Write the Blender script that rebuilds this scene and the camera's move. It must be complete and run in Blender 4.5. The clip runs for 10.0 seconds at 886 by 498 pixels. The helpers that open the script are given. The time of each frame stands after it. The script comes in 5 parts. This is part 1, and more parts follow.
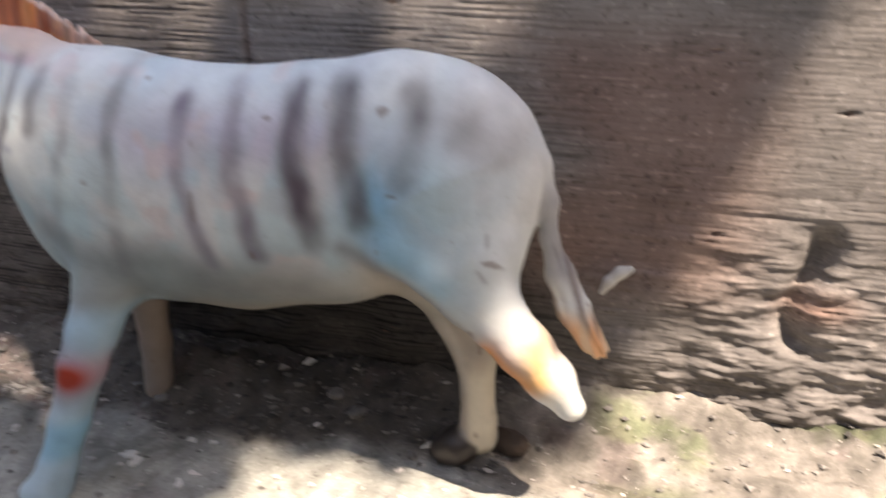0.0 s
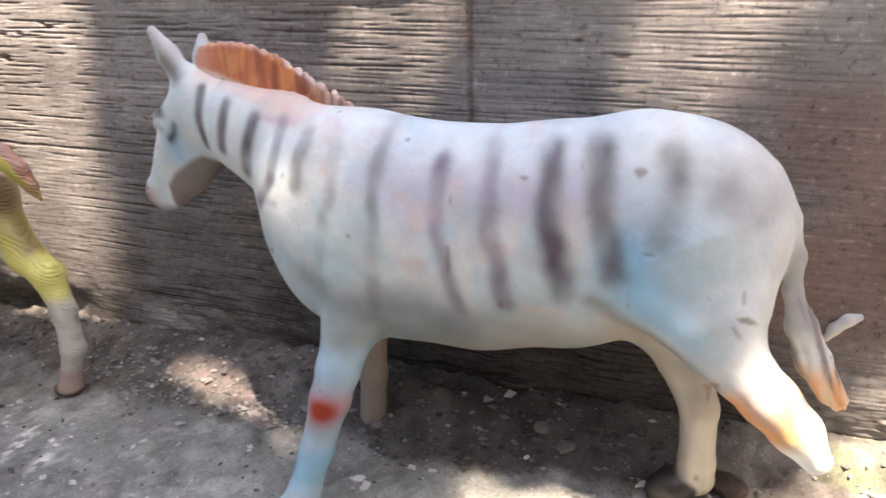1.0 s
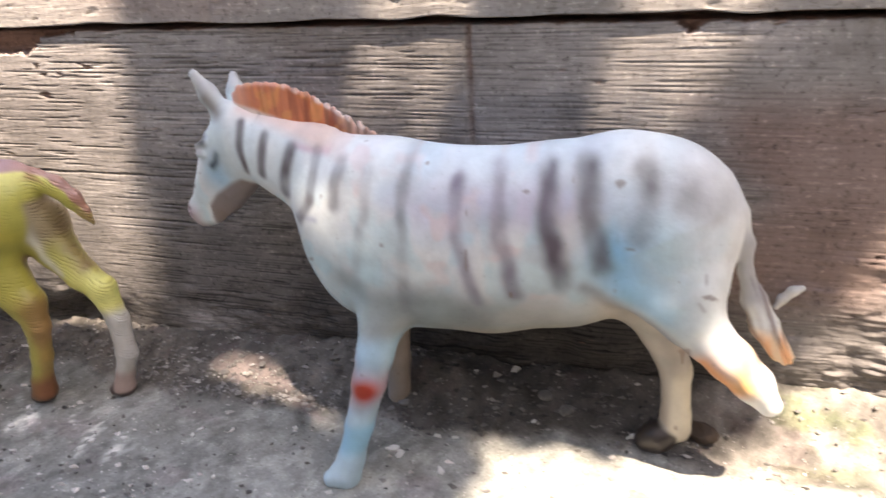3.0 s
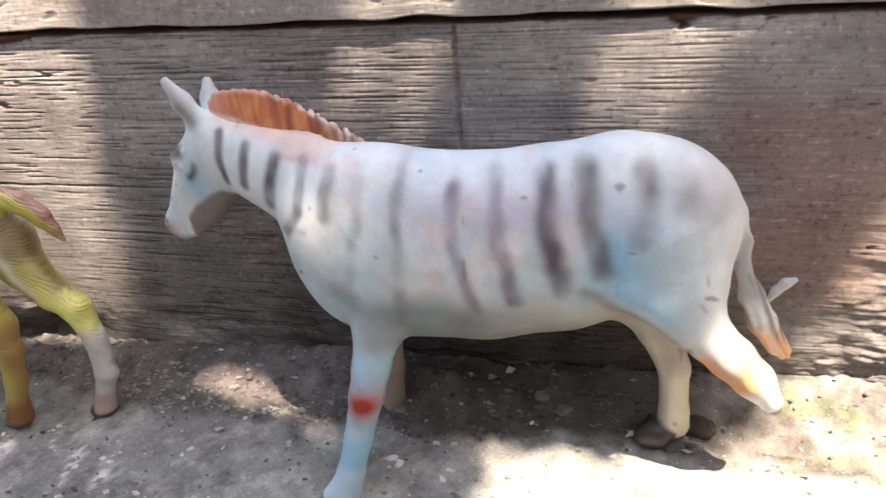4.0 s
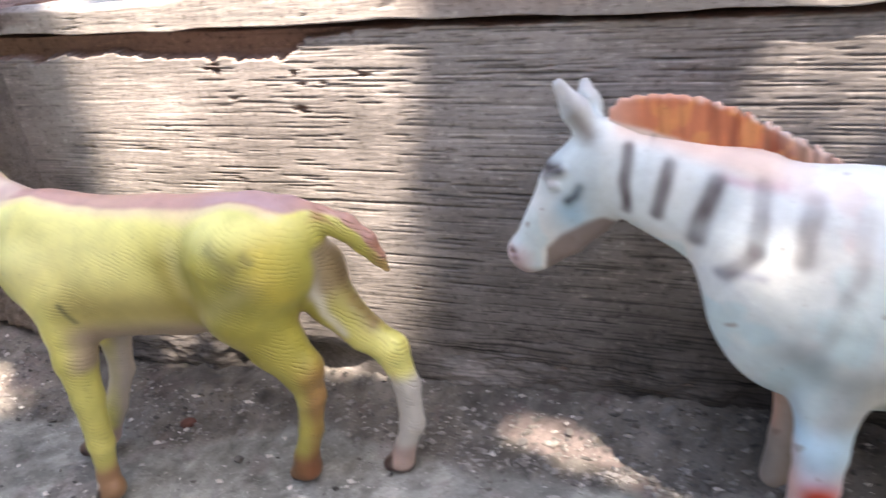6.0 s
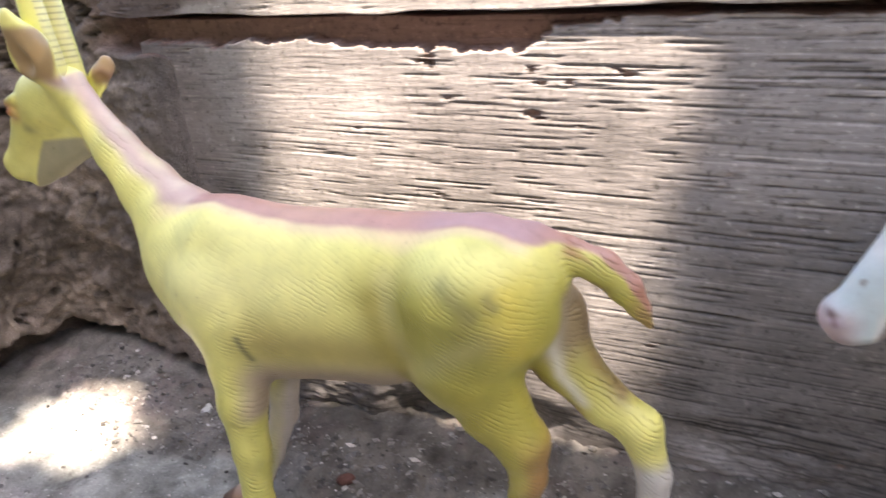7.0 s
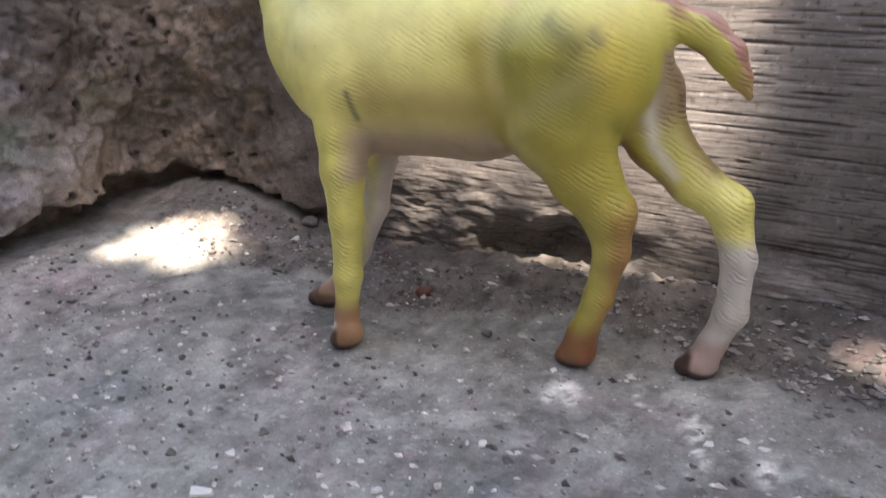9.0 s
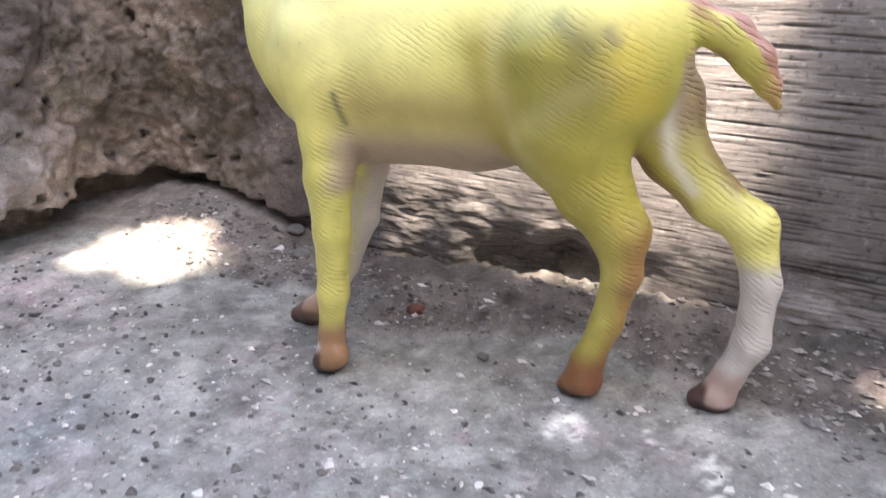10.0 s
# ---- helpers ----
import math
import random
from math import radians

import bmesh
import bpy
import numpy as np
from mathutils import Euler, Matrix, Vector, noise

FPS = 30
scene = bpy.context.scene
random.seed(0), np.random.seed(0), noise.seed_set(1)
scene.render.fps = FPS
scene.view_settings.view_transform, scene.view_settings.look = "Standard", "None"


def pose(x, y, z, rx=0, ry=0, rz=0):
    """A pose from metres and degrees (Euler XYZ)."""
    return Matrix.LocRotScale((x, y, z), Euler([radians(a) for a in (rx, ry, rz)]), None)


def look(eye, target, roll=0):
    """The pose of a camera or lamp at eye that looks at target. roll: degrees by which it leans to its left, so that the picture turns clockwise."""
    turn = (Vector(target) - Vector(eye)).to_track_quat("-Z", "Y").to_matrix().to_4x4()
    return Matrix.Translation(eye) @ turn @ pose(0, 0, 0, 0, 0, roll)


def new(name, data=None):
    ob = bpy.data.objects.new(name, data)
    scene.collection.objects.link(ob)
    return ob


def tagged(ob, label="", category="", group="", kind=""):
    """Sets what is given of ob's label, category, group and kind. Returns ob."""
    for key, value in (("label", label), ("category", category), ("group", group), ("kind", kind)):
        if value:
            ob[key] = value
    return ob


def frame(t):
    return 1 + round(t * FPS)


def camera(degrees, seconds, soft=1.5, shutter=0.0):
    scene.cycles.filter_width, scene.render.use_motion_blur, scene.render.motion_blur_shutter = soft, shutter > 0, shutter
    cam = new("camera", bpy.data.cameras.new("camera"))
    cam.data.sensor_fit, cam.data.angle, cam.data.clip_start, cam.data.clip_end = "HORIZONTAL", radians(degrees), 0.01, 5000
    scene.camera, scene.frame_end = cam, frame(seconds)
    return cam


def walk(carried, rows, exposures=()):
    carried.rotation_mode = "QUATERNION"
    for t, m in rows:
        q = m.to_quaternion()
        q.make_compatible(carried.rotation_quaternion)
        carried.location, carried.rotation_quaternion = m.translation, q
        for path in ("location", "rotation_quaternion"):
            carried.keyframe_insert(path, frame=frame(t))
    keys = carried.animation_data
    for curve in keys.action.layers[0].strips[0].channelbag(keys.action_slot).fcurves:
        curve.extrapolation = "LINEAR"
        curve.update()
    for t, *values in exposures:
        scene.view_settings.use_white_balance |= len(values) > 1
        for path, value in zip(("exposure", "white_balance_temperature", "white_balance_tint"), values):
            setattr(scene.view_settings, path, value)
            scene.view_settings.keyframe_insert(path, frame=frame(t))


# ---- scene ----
cam = camera(67.6, 10.0, shutter=0.4)
ROWS = [
    (0.0, 0.1798, -0.2146, 0.1499, 68.39, -1.04, 12.73),
    (0.2, 0.1648, -0.2211, 0.1607, 68.46, -0.39, 14.21),
    (0.5, 0.1501, -0.2239, 0.1648, 68.68, 0.35, 16.6),
    (0.8, 0.1406, -0.2224, 0.1692, 68.21, 1.36, 18.68),
    (1.0, 0.135, -0.2313, 0.1668, 68.62, 1.22, 19.45),
    (1.5, 0.1285, -0.2385, 0.1681, 68.91, 0.78, 20.95),
    (2.0, 0.1223, -0.2326, 0.163, 69.38, 0.57, 21.8),
    (2.5, 0.1171, -0.2288, 0.1719, 69.1, 1.91, 19.37),
    (2.8, 0.1238, -0.2545, 0.1875, 67.75, 3.27, 17.83),
    (3.0, 0.1334, -0.2705, 0.1894, 67.14, 3.3, 16.43),
    (3.2, 0.1387, -0.2659, 0.189, 66.32, 3.31, 15.24),
    (4.3, 0.1053, -0.262, 0.1993, 64.92, 4.38, 12.48),
    (4.5, 0.094, -0.2599, 0.1994, 64.63, 4.45, 12.68),
    (5.0, 0.0716, -0.2559, 0.1991, 64.63, 4.45, 13.52),
    (5.5, 0.0375, -0.2468, 0.1975, 65.15, 4.49, 14.86),
    (6.0, -0.0204, -0.2437, 0.1997, 65.17, 4.78, 16.94),
    (6.2, -0.039, -0.2389, 0.1948, 65.77, 4.41, 18.01),
    (7.3, -0.1154, -0.2112, 0.1872, 67.94, 3.04, 25.44),
    (7.5, -0.1258, -0.2124, 0.1927, 68.35, 2.87, 26.23),
    (8.0, -0.1336, -0.2183, 0.1939, 68.81, 2.92, 28.52),
    (8.2, -0.1328, -0.2266, 0.1801, 68.86, 2.73, 28.62),
    (8.5, -0.1143, -0.2412, 0.164, 68.6, 2.45, 30.13),
    (8.7, -0.1063, -0.2485, 0.1427, 68.5, 2.1, 30.31),
    (9.0, -0.0915, -0.253, 0.121, 68.07, 0.64, 30.88),
    (9.5, -0.0912, -0.2495, 0.1136, 68.05, -0.34, 31.18),
    (10.0, -0.1025, -0.2365, 0.1185, 68.22, -0.36, 30.48),
]
walk(cam, [(t, pose(*row)) for t, *row in ROWS], [(0.0, 1.45, 8050, 16), (0.5, 1.5, 8050, 16), (1.0, 2.13, 8050, 16), (2.0, 2.13, 8050, 16), (4.5, 2.04, 8050, 16), (5.0, 2.08, 8050, 16), (5.5, 2.02, 7900, 16), (6.0, 2.42, 7700, 16), (8.0, 2.38, 7650, 16), (8.5, 2.03, 7700, 16), (9.0, 2.08, 7750, 16), (9.5, 2.48, 7750, 16), (10.0, 2.76, 7600, 16)])

# ---- world, sun, exposure ----
SUN = Vector((0.36, -0.25, 1.0)).normalized()          # towards the sun
world = bpy.data.worlds.new("sky")
scene.world = world
world.use_nodes = True
wn, wl = world.node_tree.nodes, world.node_tree.links
sky = wn.new("ShaderNodeTexSky")
sky.sky_type = 'NISHITA'
sky.sun_disc = False
sky.sun_elevation = math.asin(SUN.z)
sky.sun_rotation = math.atan2(SUN.x, SUN.y)
wl.new(sky.outputs[0], wn["Background"].inputs[0])
wn["Background"].inputs[1].default_value = 0.15
sun_data = bpy.data.lights.new("sun", 'SUN')
sun_data.energy = 4.8
sun_data.angle = radians(0.5)
sun_data.color = (1.0, 0.955, 0.91)
sun_lamp = new("sun", sun_data)
sun_lamp.matrix_world = look(SUN * 6, (0, 0, 0))


# ---- noise in numpy ----
def hash2(i, j, seed):
    h = (i * 374761393 + j * 668265263 + seed * 974634777) & 0xFFFFFFFF
    h = ((h ^ (h >> 13)) * 1274126177) & 0xFFFFFFFF
    return ((h ^ (h >> 16)) & 0xFFFF) / 65535.0


def vnoise(x, y, seed=0):
    """Smooth value noise, -1 to 1."""
    x, y = np.asarray(x, float), np.asarray(y, float)
    i, j = np.floor(x).astype(np.int64), np.floor(y).astype(np.int64)
    fx, fy = x - i, y - j
    fx, fy = fx * fx * (3 - 2 * fx), fy * fy * (3 - 2 * fy)
    a, b = hash2(i, j, seed), hash2(i + 1, j, seed)
    c, d = hash2(i, j + 1, seed), hash2(i + 1, j + 1, seed)
    return 2 * ((a + (b - a) * fx) * (1 - fy) + (c + (d - c) * fx) * fy) - 1


def fractal(x, y, seed=0, octaves=4, gain=0.5):
    total, amp = 0.0, 1.0
    for k in range(octaves):
        total = total + amp * vnoise(x * 2 ** k, y * 2 ** k, seed + 17 * k)
        amp *= gain
    return total


def step(a, b, x):
    t = np.clip((np.asarray(x, float) - a) / (b - a), 0, 1)
    return t * t * (3 - 2 * t)


# ---- materials ----
def material(name, rough=0.8):
    m = bpy.data.materials.new(name)
    m.use_nodes = True
    return m, m.node_tree.nodes, m.node_tree.links, m.node_tree.nodes["Principled BSDF"]


def mapped(nodes, links, scale, turn_=(0, 0, 0)):
    co = nodes.new("ShaderNodeTexCoord")
    mp = nodes.new("ShaderNodeMapping")
    if any(turn_):
        mp.vector_type = 'TEXTURE'
    mp.inputs["Scale"].default_value = scale
    mp.inputs["Rotation"].default_value = turn_
    links.new(co.outputs["Object"], mp.inputs[0])
    return mp.outputs[0]


def noise_tex(nodes, links, vec, scale, detail=4.0, rough=0.6):
    n = nodes.new("ShaderNodeTexNoise")
    n.inputs["Scale"].default_value = scale
    n.inputs["Detail"].default_value = detail
    n.inputs["Roughness"].default_value = rough
    links.new(vec, n.inputs["Vector"])
    return n.outputs[0]


def ramp(nodes, links, fac, *stops):
    r = nodes.new("ShaderNodeValToRGB")
    while len(r.color_ramp.elements) < len(stops):
        r.color_ramp.elements.new(0.5)
    for e, (at, col) in zip(r.color_ramp.elements, stops):
        e.position, e.color = at, (*col, 1)
    links.new(fac, r.inputs[0])
    return r.outputs[0]


def mix(nodes, links, fac, a, b, blend='MIX'):
    m = nodes.new("ShaderNodeMix")
    m.data_type, m.blend_type = 'RGBA', blend
    for sock, v in ((m.inputs[0], fac), (m.inputs[6], a), (m.inputs[7], b)):
        if isinstance(v, float):
            sock.default_value = v
        elif isinstance(v, tuple):
            sock.default_value = (*v, 1)
        else:
            links.new(v, sock)
    return m.outputs[2]


def bump(nodes, links, height, strength, distance, bsdf, under=None):
    b = nodes.new("ShaderNodeBump")
    b.inputs["Strength"].default_value = strength
    b.inputs["Distance"].default_value = distance
    links.new(height, b.inputs["Height"])
    if under is not None:
        links.new(under, b.inputs["Normal"])
    links.new(b.outputs[0], bsdf.inputs["Normal"])
    return b.outputs[0]


def paint_attr(nodes):
    a = nodes.new("ShaderNodeAttribute")
    a.attribute_name = "paint"
    return a.outputs["Color"]


def cement(name, grain, streak=(1, 1, 1), bump_mm=0.6, depth=1.0, dashes=0.0, dark=0.35):
    """Weathered cement: its broad colour comes with the mesh, grain and specks from here."""
    m, n, l, b = material(name)
    v = mapped(n, l, streak)
    iso = mapped(n, l, (1, 1, 1))
    coarse = noise_tex(n, l, v, grain, 6.0, 0.7)
    fine = noise_tex(n, l, iso, grain * 9, 4.0, 0.7)
    tone = ramp(n, l, coarse, (0.25, (1 - 0.45 * depth, 1 - 0.47 * depth, 1 - 0.5 * depth)), (0.5, (0.98, 0.97, 0.96)), (0.78, (1 + 0.4 * depth, 1 + 0.38 * depth, 1 + 0.36 * depth)))
    specks = ramp(n, l, fine, (0.32, (dark, 0.98 * dark, 0.95 * dark)), (0.43, (0.96, 0.96, 0.96)), (0.60, (1.04, 1.04, 1.04)), (0.70, (1.9, 1.9, 1.88)))
    c = mix(n, l, 1.0, paint_attr(n), tone, 'MULTIPLY')
    c = mix(n, l, 0.8, c, specks, 'MULTIPLY')
    if dashes:
        drag = noise_tex(n, l, mapped(n, l, (0.30, 1, 2.0)), 330, 2.0, 0.5)
        calm = noise_tex(n, l, mapped(n, l, (1, 1, 2.2)), 13, 2.0)
        much = n.new("ShaderNodeMapRange")
        l.new(calm, much.inputs[0])
        for k, v_ in ((1, 0.42), (2, 0.62), (3, 0.12 * dashes), (4, dashes)):
            much.inputs[k].default_value = v_
        c = mix(n, l, much.outputs[0], c, ramp(n, l, drag, (0.30, (0.55, 0.53, 0.51)), (0.38, (0.97, 0.97, 0.97)), (0.60, (1, 1, 1)), (0.70, (1.5, 1.48, 1.45))), 'MULTIPLY')
    l.new(c, b.inputs["Base Color"])
    b.inputs["Roughness"].default_value = 0.92
    b.inputs["Specular IOR Level"].default_value = 0.25
    first = bump(n, l, coarse, 0.8, bump_mm / 1000, b)
    if dashes:
        first = bump(n, l, drag, 0.7, 0.00035, b, first)
    bump(n, l, fine, 0.6, bump_mm / 2500, b, first)
    return m


M_WALL = cement("combed_cement", 42, (0.9, 1, 1.2), 0.28, 0.62, 0.9)
M_ROUGH = cement("rough_cement", 110, (1, 1, 1), 2.4, 0.75)
M_GROUND = cement("ground_cement", 90, (1, 1, 1), 1.1, dark=0.6)


def vinyl(name, grain_scale, grain_mm, rough, hair=(1, 1, 1), turn_=(0, 0, 0), carved=False):
    m, n, l, b = material(name)
    v = mapped(n, l, hair, turn_)
    iso = mapped(n, l, (1, 1, 1))
    blotch = noise_tex(n, l, iso, 120, 3.0)
    dirt = noise_tex(n, l, iso, 480, 4.0, 0.7)
    c = mix(n, l, 1.0, paint_attr(n), ramp(n, l, blotch, (0.3, (0.9, 0.9, 0.89)), (0.7, (1.05, 1.05, 1.05))), 'MULTIPLY')
    c = mix(n, l, 0.7, c, ramp(n, l, dirt, (0.24, (0.45, 0.4, 0.36)), (0.34, (1, 1, 1))), 'MULTIPLY')
    relief = noise_tex(n, l, v, grain_scale, 2.0, 0.5)
    if carved:
        # carved strokes: close parallel cuts that come and go in tufts
        w = n.new("ShaderNodeTexWave")
        for key, val in (("Scale", 225), ("Distortion", 5.5), ("Detail", 3.0), ("Detail Scale", 0.8), ("Detail Roughness", 0.6)):
            w.inputs[key].default_value = val
        l.new(mapped(n, l, (1, 1, 1), turn_), w.inputs["Vector"])
        cut = ramp(n, l, w.outputs[1], (0.0, (0, 0, 0)), (0.30, (0.75, 0.75, 0.75)), (0.7, (1, 1, 1)))
        tuft = ramp(n, l, noise_tex(n, l, iso, 170, 2.0), (0.40, (0.03, 0.03, 0.03)), (0.62, (1, 1, 1)))
        depth = n.new("ShaderNodeMath")
        depth.operation = 'MULTIPLY'
        at = n.new("ShaderNodeAttribute")
        at.attribute_name = "paint"
        l.new(at.outputs["Alpha"], depth.inputs[0])
        l.new(tuft, depth.inputs[1])
        relief = mix(n, l, depth.outputs[0], (0.8, 0.8, 0.8), cut)
        c = mix(n, l, 1.0, c, ramp(n, l, relief, (0.0, (0.84, 0.80, 0.72)), (0.75, (1, 1, 1)), (1.0, (1.06, 1.06, 1.09))), 'MULTIPLY')
    l.new(c, b.inputs["Base Color"])
    b.inputs["Roughness"].default_value = rough
    b.inputs["Specular IOR Level"].default_value = 0.6
    b.inputs["Subsurface Weight"].default_value = 0.06
    b.inputs["Subsurface Radius"].default_value = (0.004, 0.003, 0.002)
    b.inputs["Subsurface Scale"].default_value = 0.5
    bump(n, l, relief, 1.0, grain_mm / 1000, b)
    return m


M_ZEBRA = vinyl("zebra_vinyl", 260, 0.25, 0.42)
M_ANTELOPE = vinyl("antelope_vinyl", 360, 0.40, 0.40, (1, 1, 1), (0, -1.05, 0), True)


def plain(name, colour, rough=0.8, spread=0.25, scale=300):
    m, n, l, b = material(name)
    t = noise_tex(n, l, mapped(n, l, (1, 1, 1)), scale, 4.0)
    lo, hi = tuple(c * (1 - spread) for c in colour), tuple(min(1, c * (1 + spread)) for c in colour)
    l.new(ramp(n, l, t, (0.3, lo), (0.7, hi)), b.inputs["Base Color"])
    b.inputs["Roughness"].default_value = rough
    bump(n, l, t, 0.5, 0.0004, b)
    return m


M_STONE = plain("brown_stone", (0.055, 0.038, 0.028))
M_CHIP = plain("red_brick", (0.15, 0.065, 0.05))
M_GREY = plain("grey_stone", (0.17, 0.16, 0.15))
M_FLAKE = plain("white_flake", (0.68, 0.67, 0.63), 0.6, 0.1)
M_LEAF = plain("leaf_green", (0.05, 0.10, 0.025), 0.5, 0.3, 20)
M_PLASTER = plain("old_plaster", (0.16, 0.13, 0.11), 0.9, 0.3, 6)
M_BARK = plain("bark", (0.13, 0.09, 0.06), 0.9, 0.3, 40)


# ---- mesh helpers ----
def mesh_from(name, verts, faces, mat, colours=None, smooth=True, carve=None):
    me = bpy.data.meshes.new(name)
    me.from_pydata(np.asarray(verts).tolist(), [], np.asarray(faces).tolist() if isinstance(faces, np.ndarray) else faces)
    if colours is not None:
        at = me.color_attributes.new("paint", 'FLOAT_COLOR', 'POINT')
        at.data.foreach_set("color", np.concatenate([colours, np.ones((len(colours), 1)) if carve is None else carve[:, None]], 1).astype(np.float32).ravel())
    if smooth:
        me.polygons.foreach_set("use_smooth", [True] * len(me.polygons))
    me.materials.append(mat)
    me.update()
    return me


def sheet(name, us, vs, place, colour, mat, flip=False):
    """A relief surface over a grid of us by vs."""
    U, V = np.meshgrid(us, vs, indexing="ij")
    P = np.stack(place(U, V), -1).reshape(-1, 3)
    C = np.clip(np.stack(np.broadcast_arrays(*colour(U, V)), -1), 0, 1).reshape(-1, 3)
    nu, nv = U.shape
    k = np.arange(nu * nv).reshape(nu, nv)
    quads = [k[:-1, :-1], k[1:, :-1], k[1:, 1:], k[:-1, 1:]]
    F = np.stack(quads[::-1] if flip else quads, -1).reshape(-1, 4)
    return new(name, mesh_from(name, P, F, mat, C))


def spaced(*runs):
    """Grid lines: (from, to, step) runs joined end to end."""
    return np.unique(np.round(np.concatenate([np.linspace(a, b, max(2, int(round((b - a) / s)) + 1)) for a, b, s in runs]), 5))


class Clay:
    """A block of clay: limbs are added with soft joins, and the skin is taken off as a mesh."""

    def __init__(self, lo, hi, cell):
        self.axes = [np.arange(a, b, cell) for a, b in zip(lo, hi)]
        self.lo, self.cell = np.array(lo), cell
        self.field = np.full([len(a) for a in self.axes], 1.0)

    def limb(self, a, b, ra, rb, soft=0.005, wide=1.0, cut=False):
        self.chain((*a, ra), (*b, rb), soft=soft, wide=wide, cut=cut)

    def chain(self, *joints, soft=0.005, wide=1.0, cut=False):
        """Tapered rods from joint to joint, (x, y, z, radius), then joined softly to the rest. wide: breadth in y."""
        J = np.array(joints, float)
        pad = J[:, 3].max() * max(1, wide) + soft + 4 * self.cell
        sel = tuple(slice(max(0, int((J[:, i].min() - pad - self.lo[i]) / self.cell)), max(1, int((J[:, i].max() + pad - self.lo[i]) / self.cell) + 2)) for i in range(3))
        X, Y, Z = np.meshgrid(*[ax[s] for ax, s in zip(self.axes, sel)], indexing="ij", sparse=True)
        w, dist = 1.0 / wide, None
        for p, q in zip(J, J[1:]):
            d = (q[:3] - p[:3]) * (1, w, 1)
            px, py, pz = X - p[0], (Y - p[1]) * w, Z - p[2]
            t = np.clip((px * d[0] + py * d[1] + pz * d[2]) / max(d @ d, 1e-12), 0, 1)
            one = np.sqrt((px - t * d[0]) ** 2 + (py - t * d[1]) ** 2 + (pz - t * d[2]) ** 2) - (p[3] + (q[3] - p[3]) * t)
            if dist is None:
                dist = one
            else:
                k = 0.0025
                h = np.clip(0.5 + 0.5 * (dist - one) / k, 0, 1)
                dist = dist * (1 - h) + one * h - k * h * (1 - h)
        dist = dist * min(1, wide)
        old = self.field[sel]
        if cut:
            h = np.clip(0.5 - 0.5 * (old + dist) / soft, 0, 1)
            self.field[sel] = old * (1 - h) - dist * h + soft * h * (1 - h)
        else:
            h = np.clip(0.5 + 0.5 * (old - dist) / soft, 0, 1)
            self.field[sel] = old * (1 - h) + dist * h - soft * h * (1 - h)

    def skin(self):
        f = self.field
        inside = f < 0
        n = np.array(f.shape)
        total, count = np.zeros((*(n - 1), 3)), np.zeros(n - 1)
        corner = lambda arr, o: arr[o[0]:n[0] - 1 + o[0], o[1]:n[1] - 1 + o[1], o[2]:n[2] - 1 + o[2]]
        for ax in range(3):
            others = [i for i in range(3) if i != ax]
            for u in (0, 1):
                for v in (0, 1):
                    o = [0, 0, 0]
                    o[others[0]], o[others[1]] = u, v
                    e = list(o)
                    e[ax] = 1
                    f0, f1 = corner(f, o), corner(f, e)
                    cross = corner(inside, o) != corner(inside, e)
                    t = np.where(cross, f0 / np.where(cross, f0 - f1, 1), 0)
                    for i in range(3):
                        total[..., i] += np.where(cross, (t if i == ax else o[i]), 0)
                    count += cross
        cells = count > 0
        index = np.full(cells.shape, -1)
        index[cells] = np.arange(cells.sum())
        grid = np.stack(np.nonzero(cells), -1)
        verts = (grid + total[cells] / count[cells][:, None]) * self.cell + self.lo
        faces = []
        for ax in range(3):
            u, v = [(1, 2), (2, 0), (0, 1)][ax]
            lo = [slice(1, n[i] - 1) for i in range(3)]
            hi = list(lo)
            lo[ax], hi[ax] = slice(0, n[ax] - 1), slice(1, n[ax])
            s0, s1 = inside[tuple(lo)], inside[tuple(hi)]
            for want, turn_ in ((s0 & ~s1, False), (~s0 & s1, True)):
                p = np.stack(np.nonzero(want), -1) + [0 if i == ax else 1 for i in range(3)]
                quad = []
                for du, dv in ((-1, -1), (0, -1), (0, 0), (-1, 0)):
                    q = p.copy()
                    q[:, u] += du
                    q[:, v] += dv
                    quad.append(index[q[:, 0], q[:, 1], q[:, 2]])
                quad = np.stack(quad[::-1] if turn_ else quad, -1)
                faces.append(quad)
        return verts, np.concatenate(faces)


# ---- ground ----
def fill_height(x):
    return np.interp(x, [-0.30, -0.20, -0.10, 0.0, 0.08, 0.15, 0.24, 0.4], [0.0, 0.003, 0.010, 0.014, 0.010, 0.014, 0.013, 0.010])


def crumb_edge(x):
    """How far the loose mortar crumbs reach out from the foot of the wall."""
    return -0.036 - 0.012 * step(-0.16, -0.24, x) - 0.008 * vnoise(x * 18, x * 0, 6) - 0.004 * vnoise(x * 70, x * 0, 7)


def skirt(x, y):
    """A cement fillet that fills the corner and the foot of the side wall: 1 at the wall, 0 past its edge."""
    edge = np.interp(y, [-0.75, -0.14, -0.09, -0.074, -0.043, -0.02, 0.0], [-0.41, -0.370, -0.374, -0.350, -0.328, -0.324, -0.330])
    return step(0.005, -0.012, x - edge + 0.004 * vnoise(y * 60, x * 60, 8)) * step(-0.9, -0.5, y)


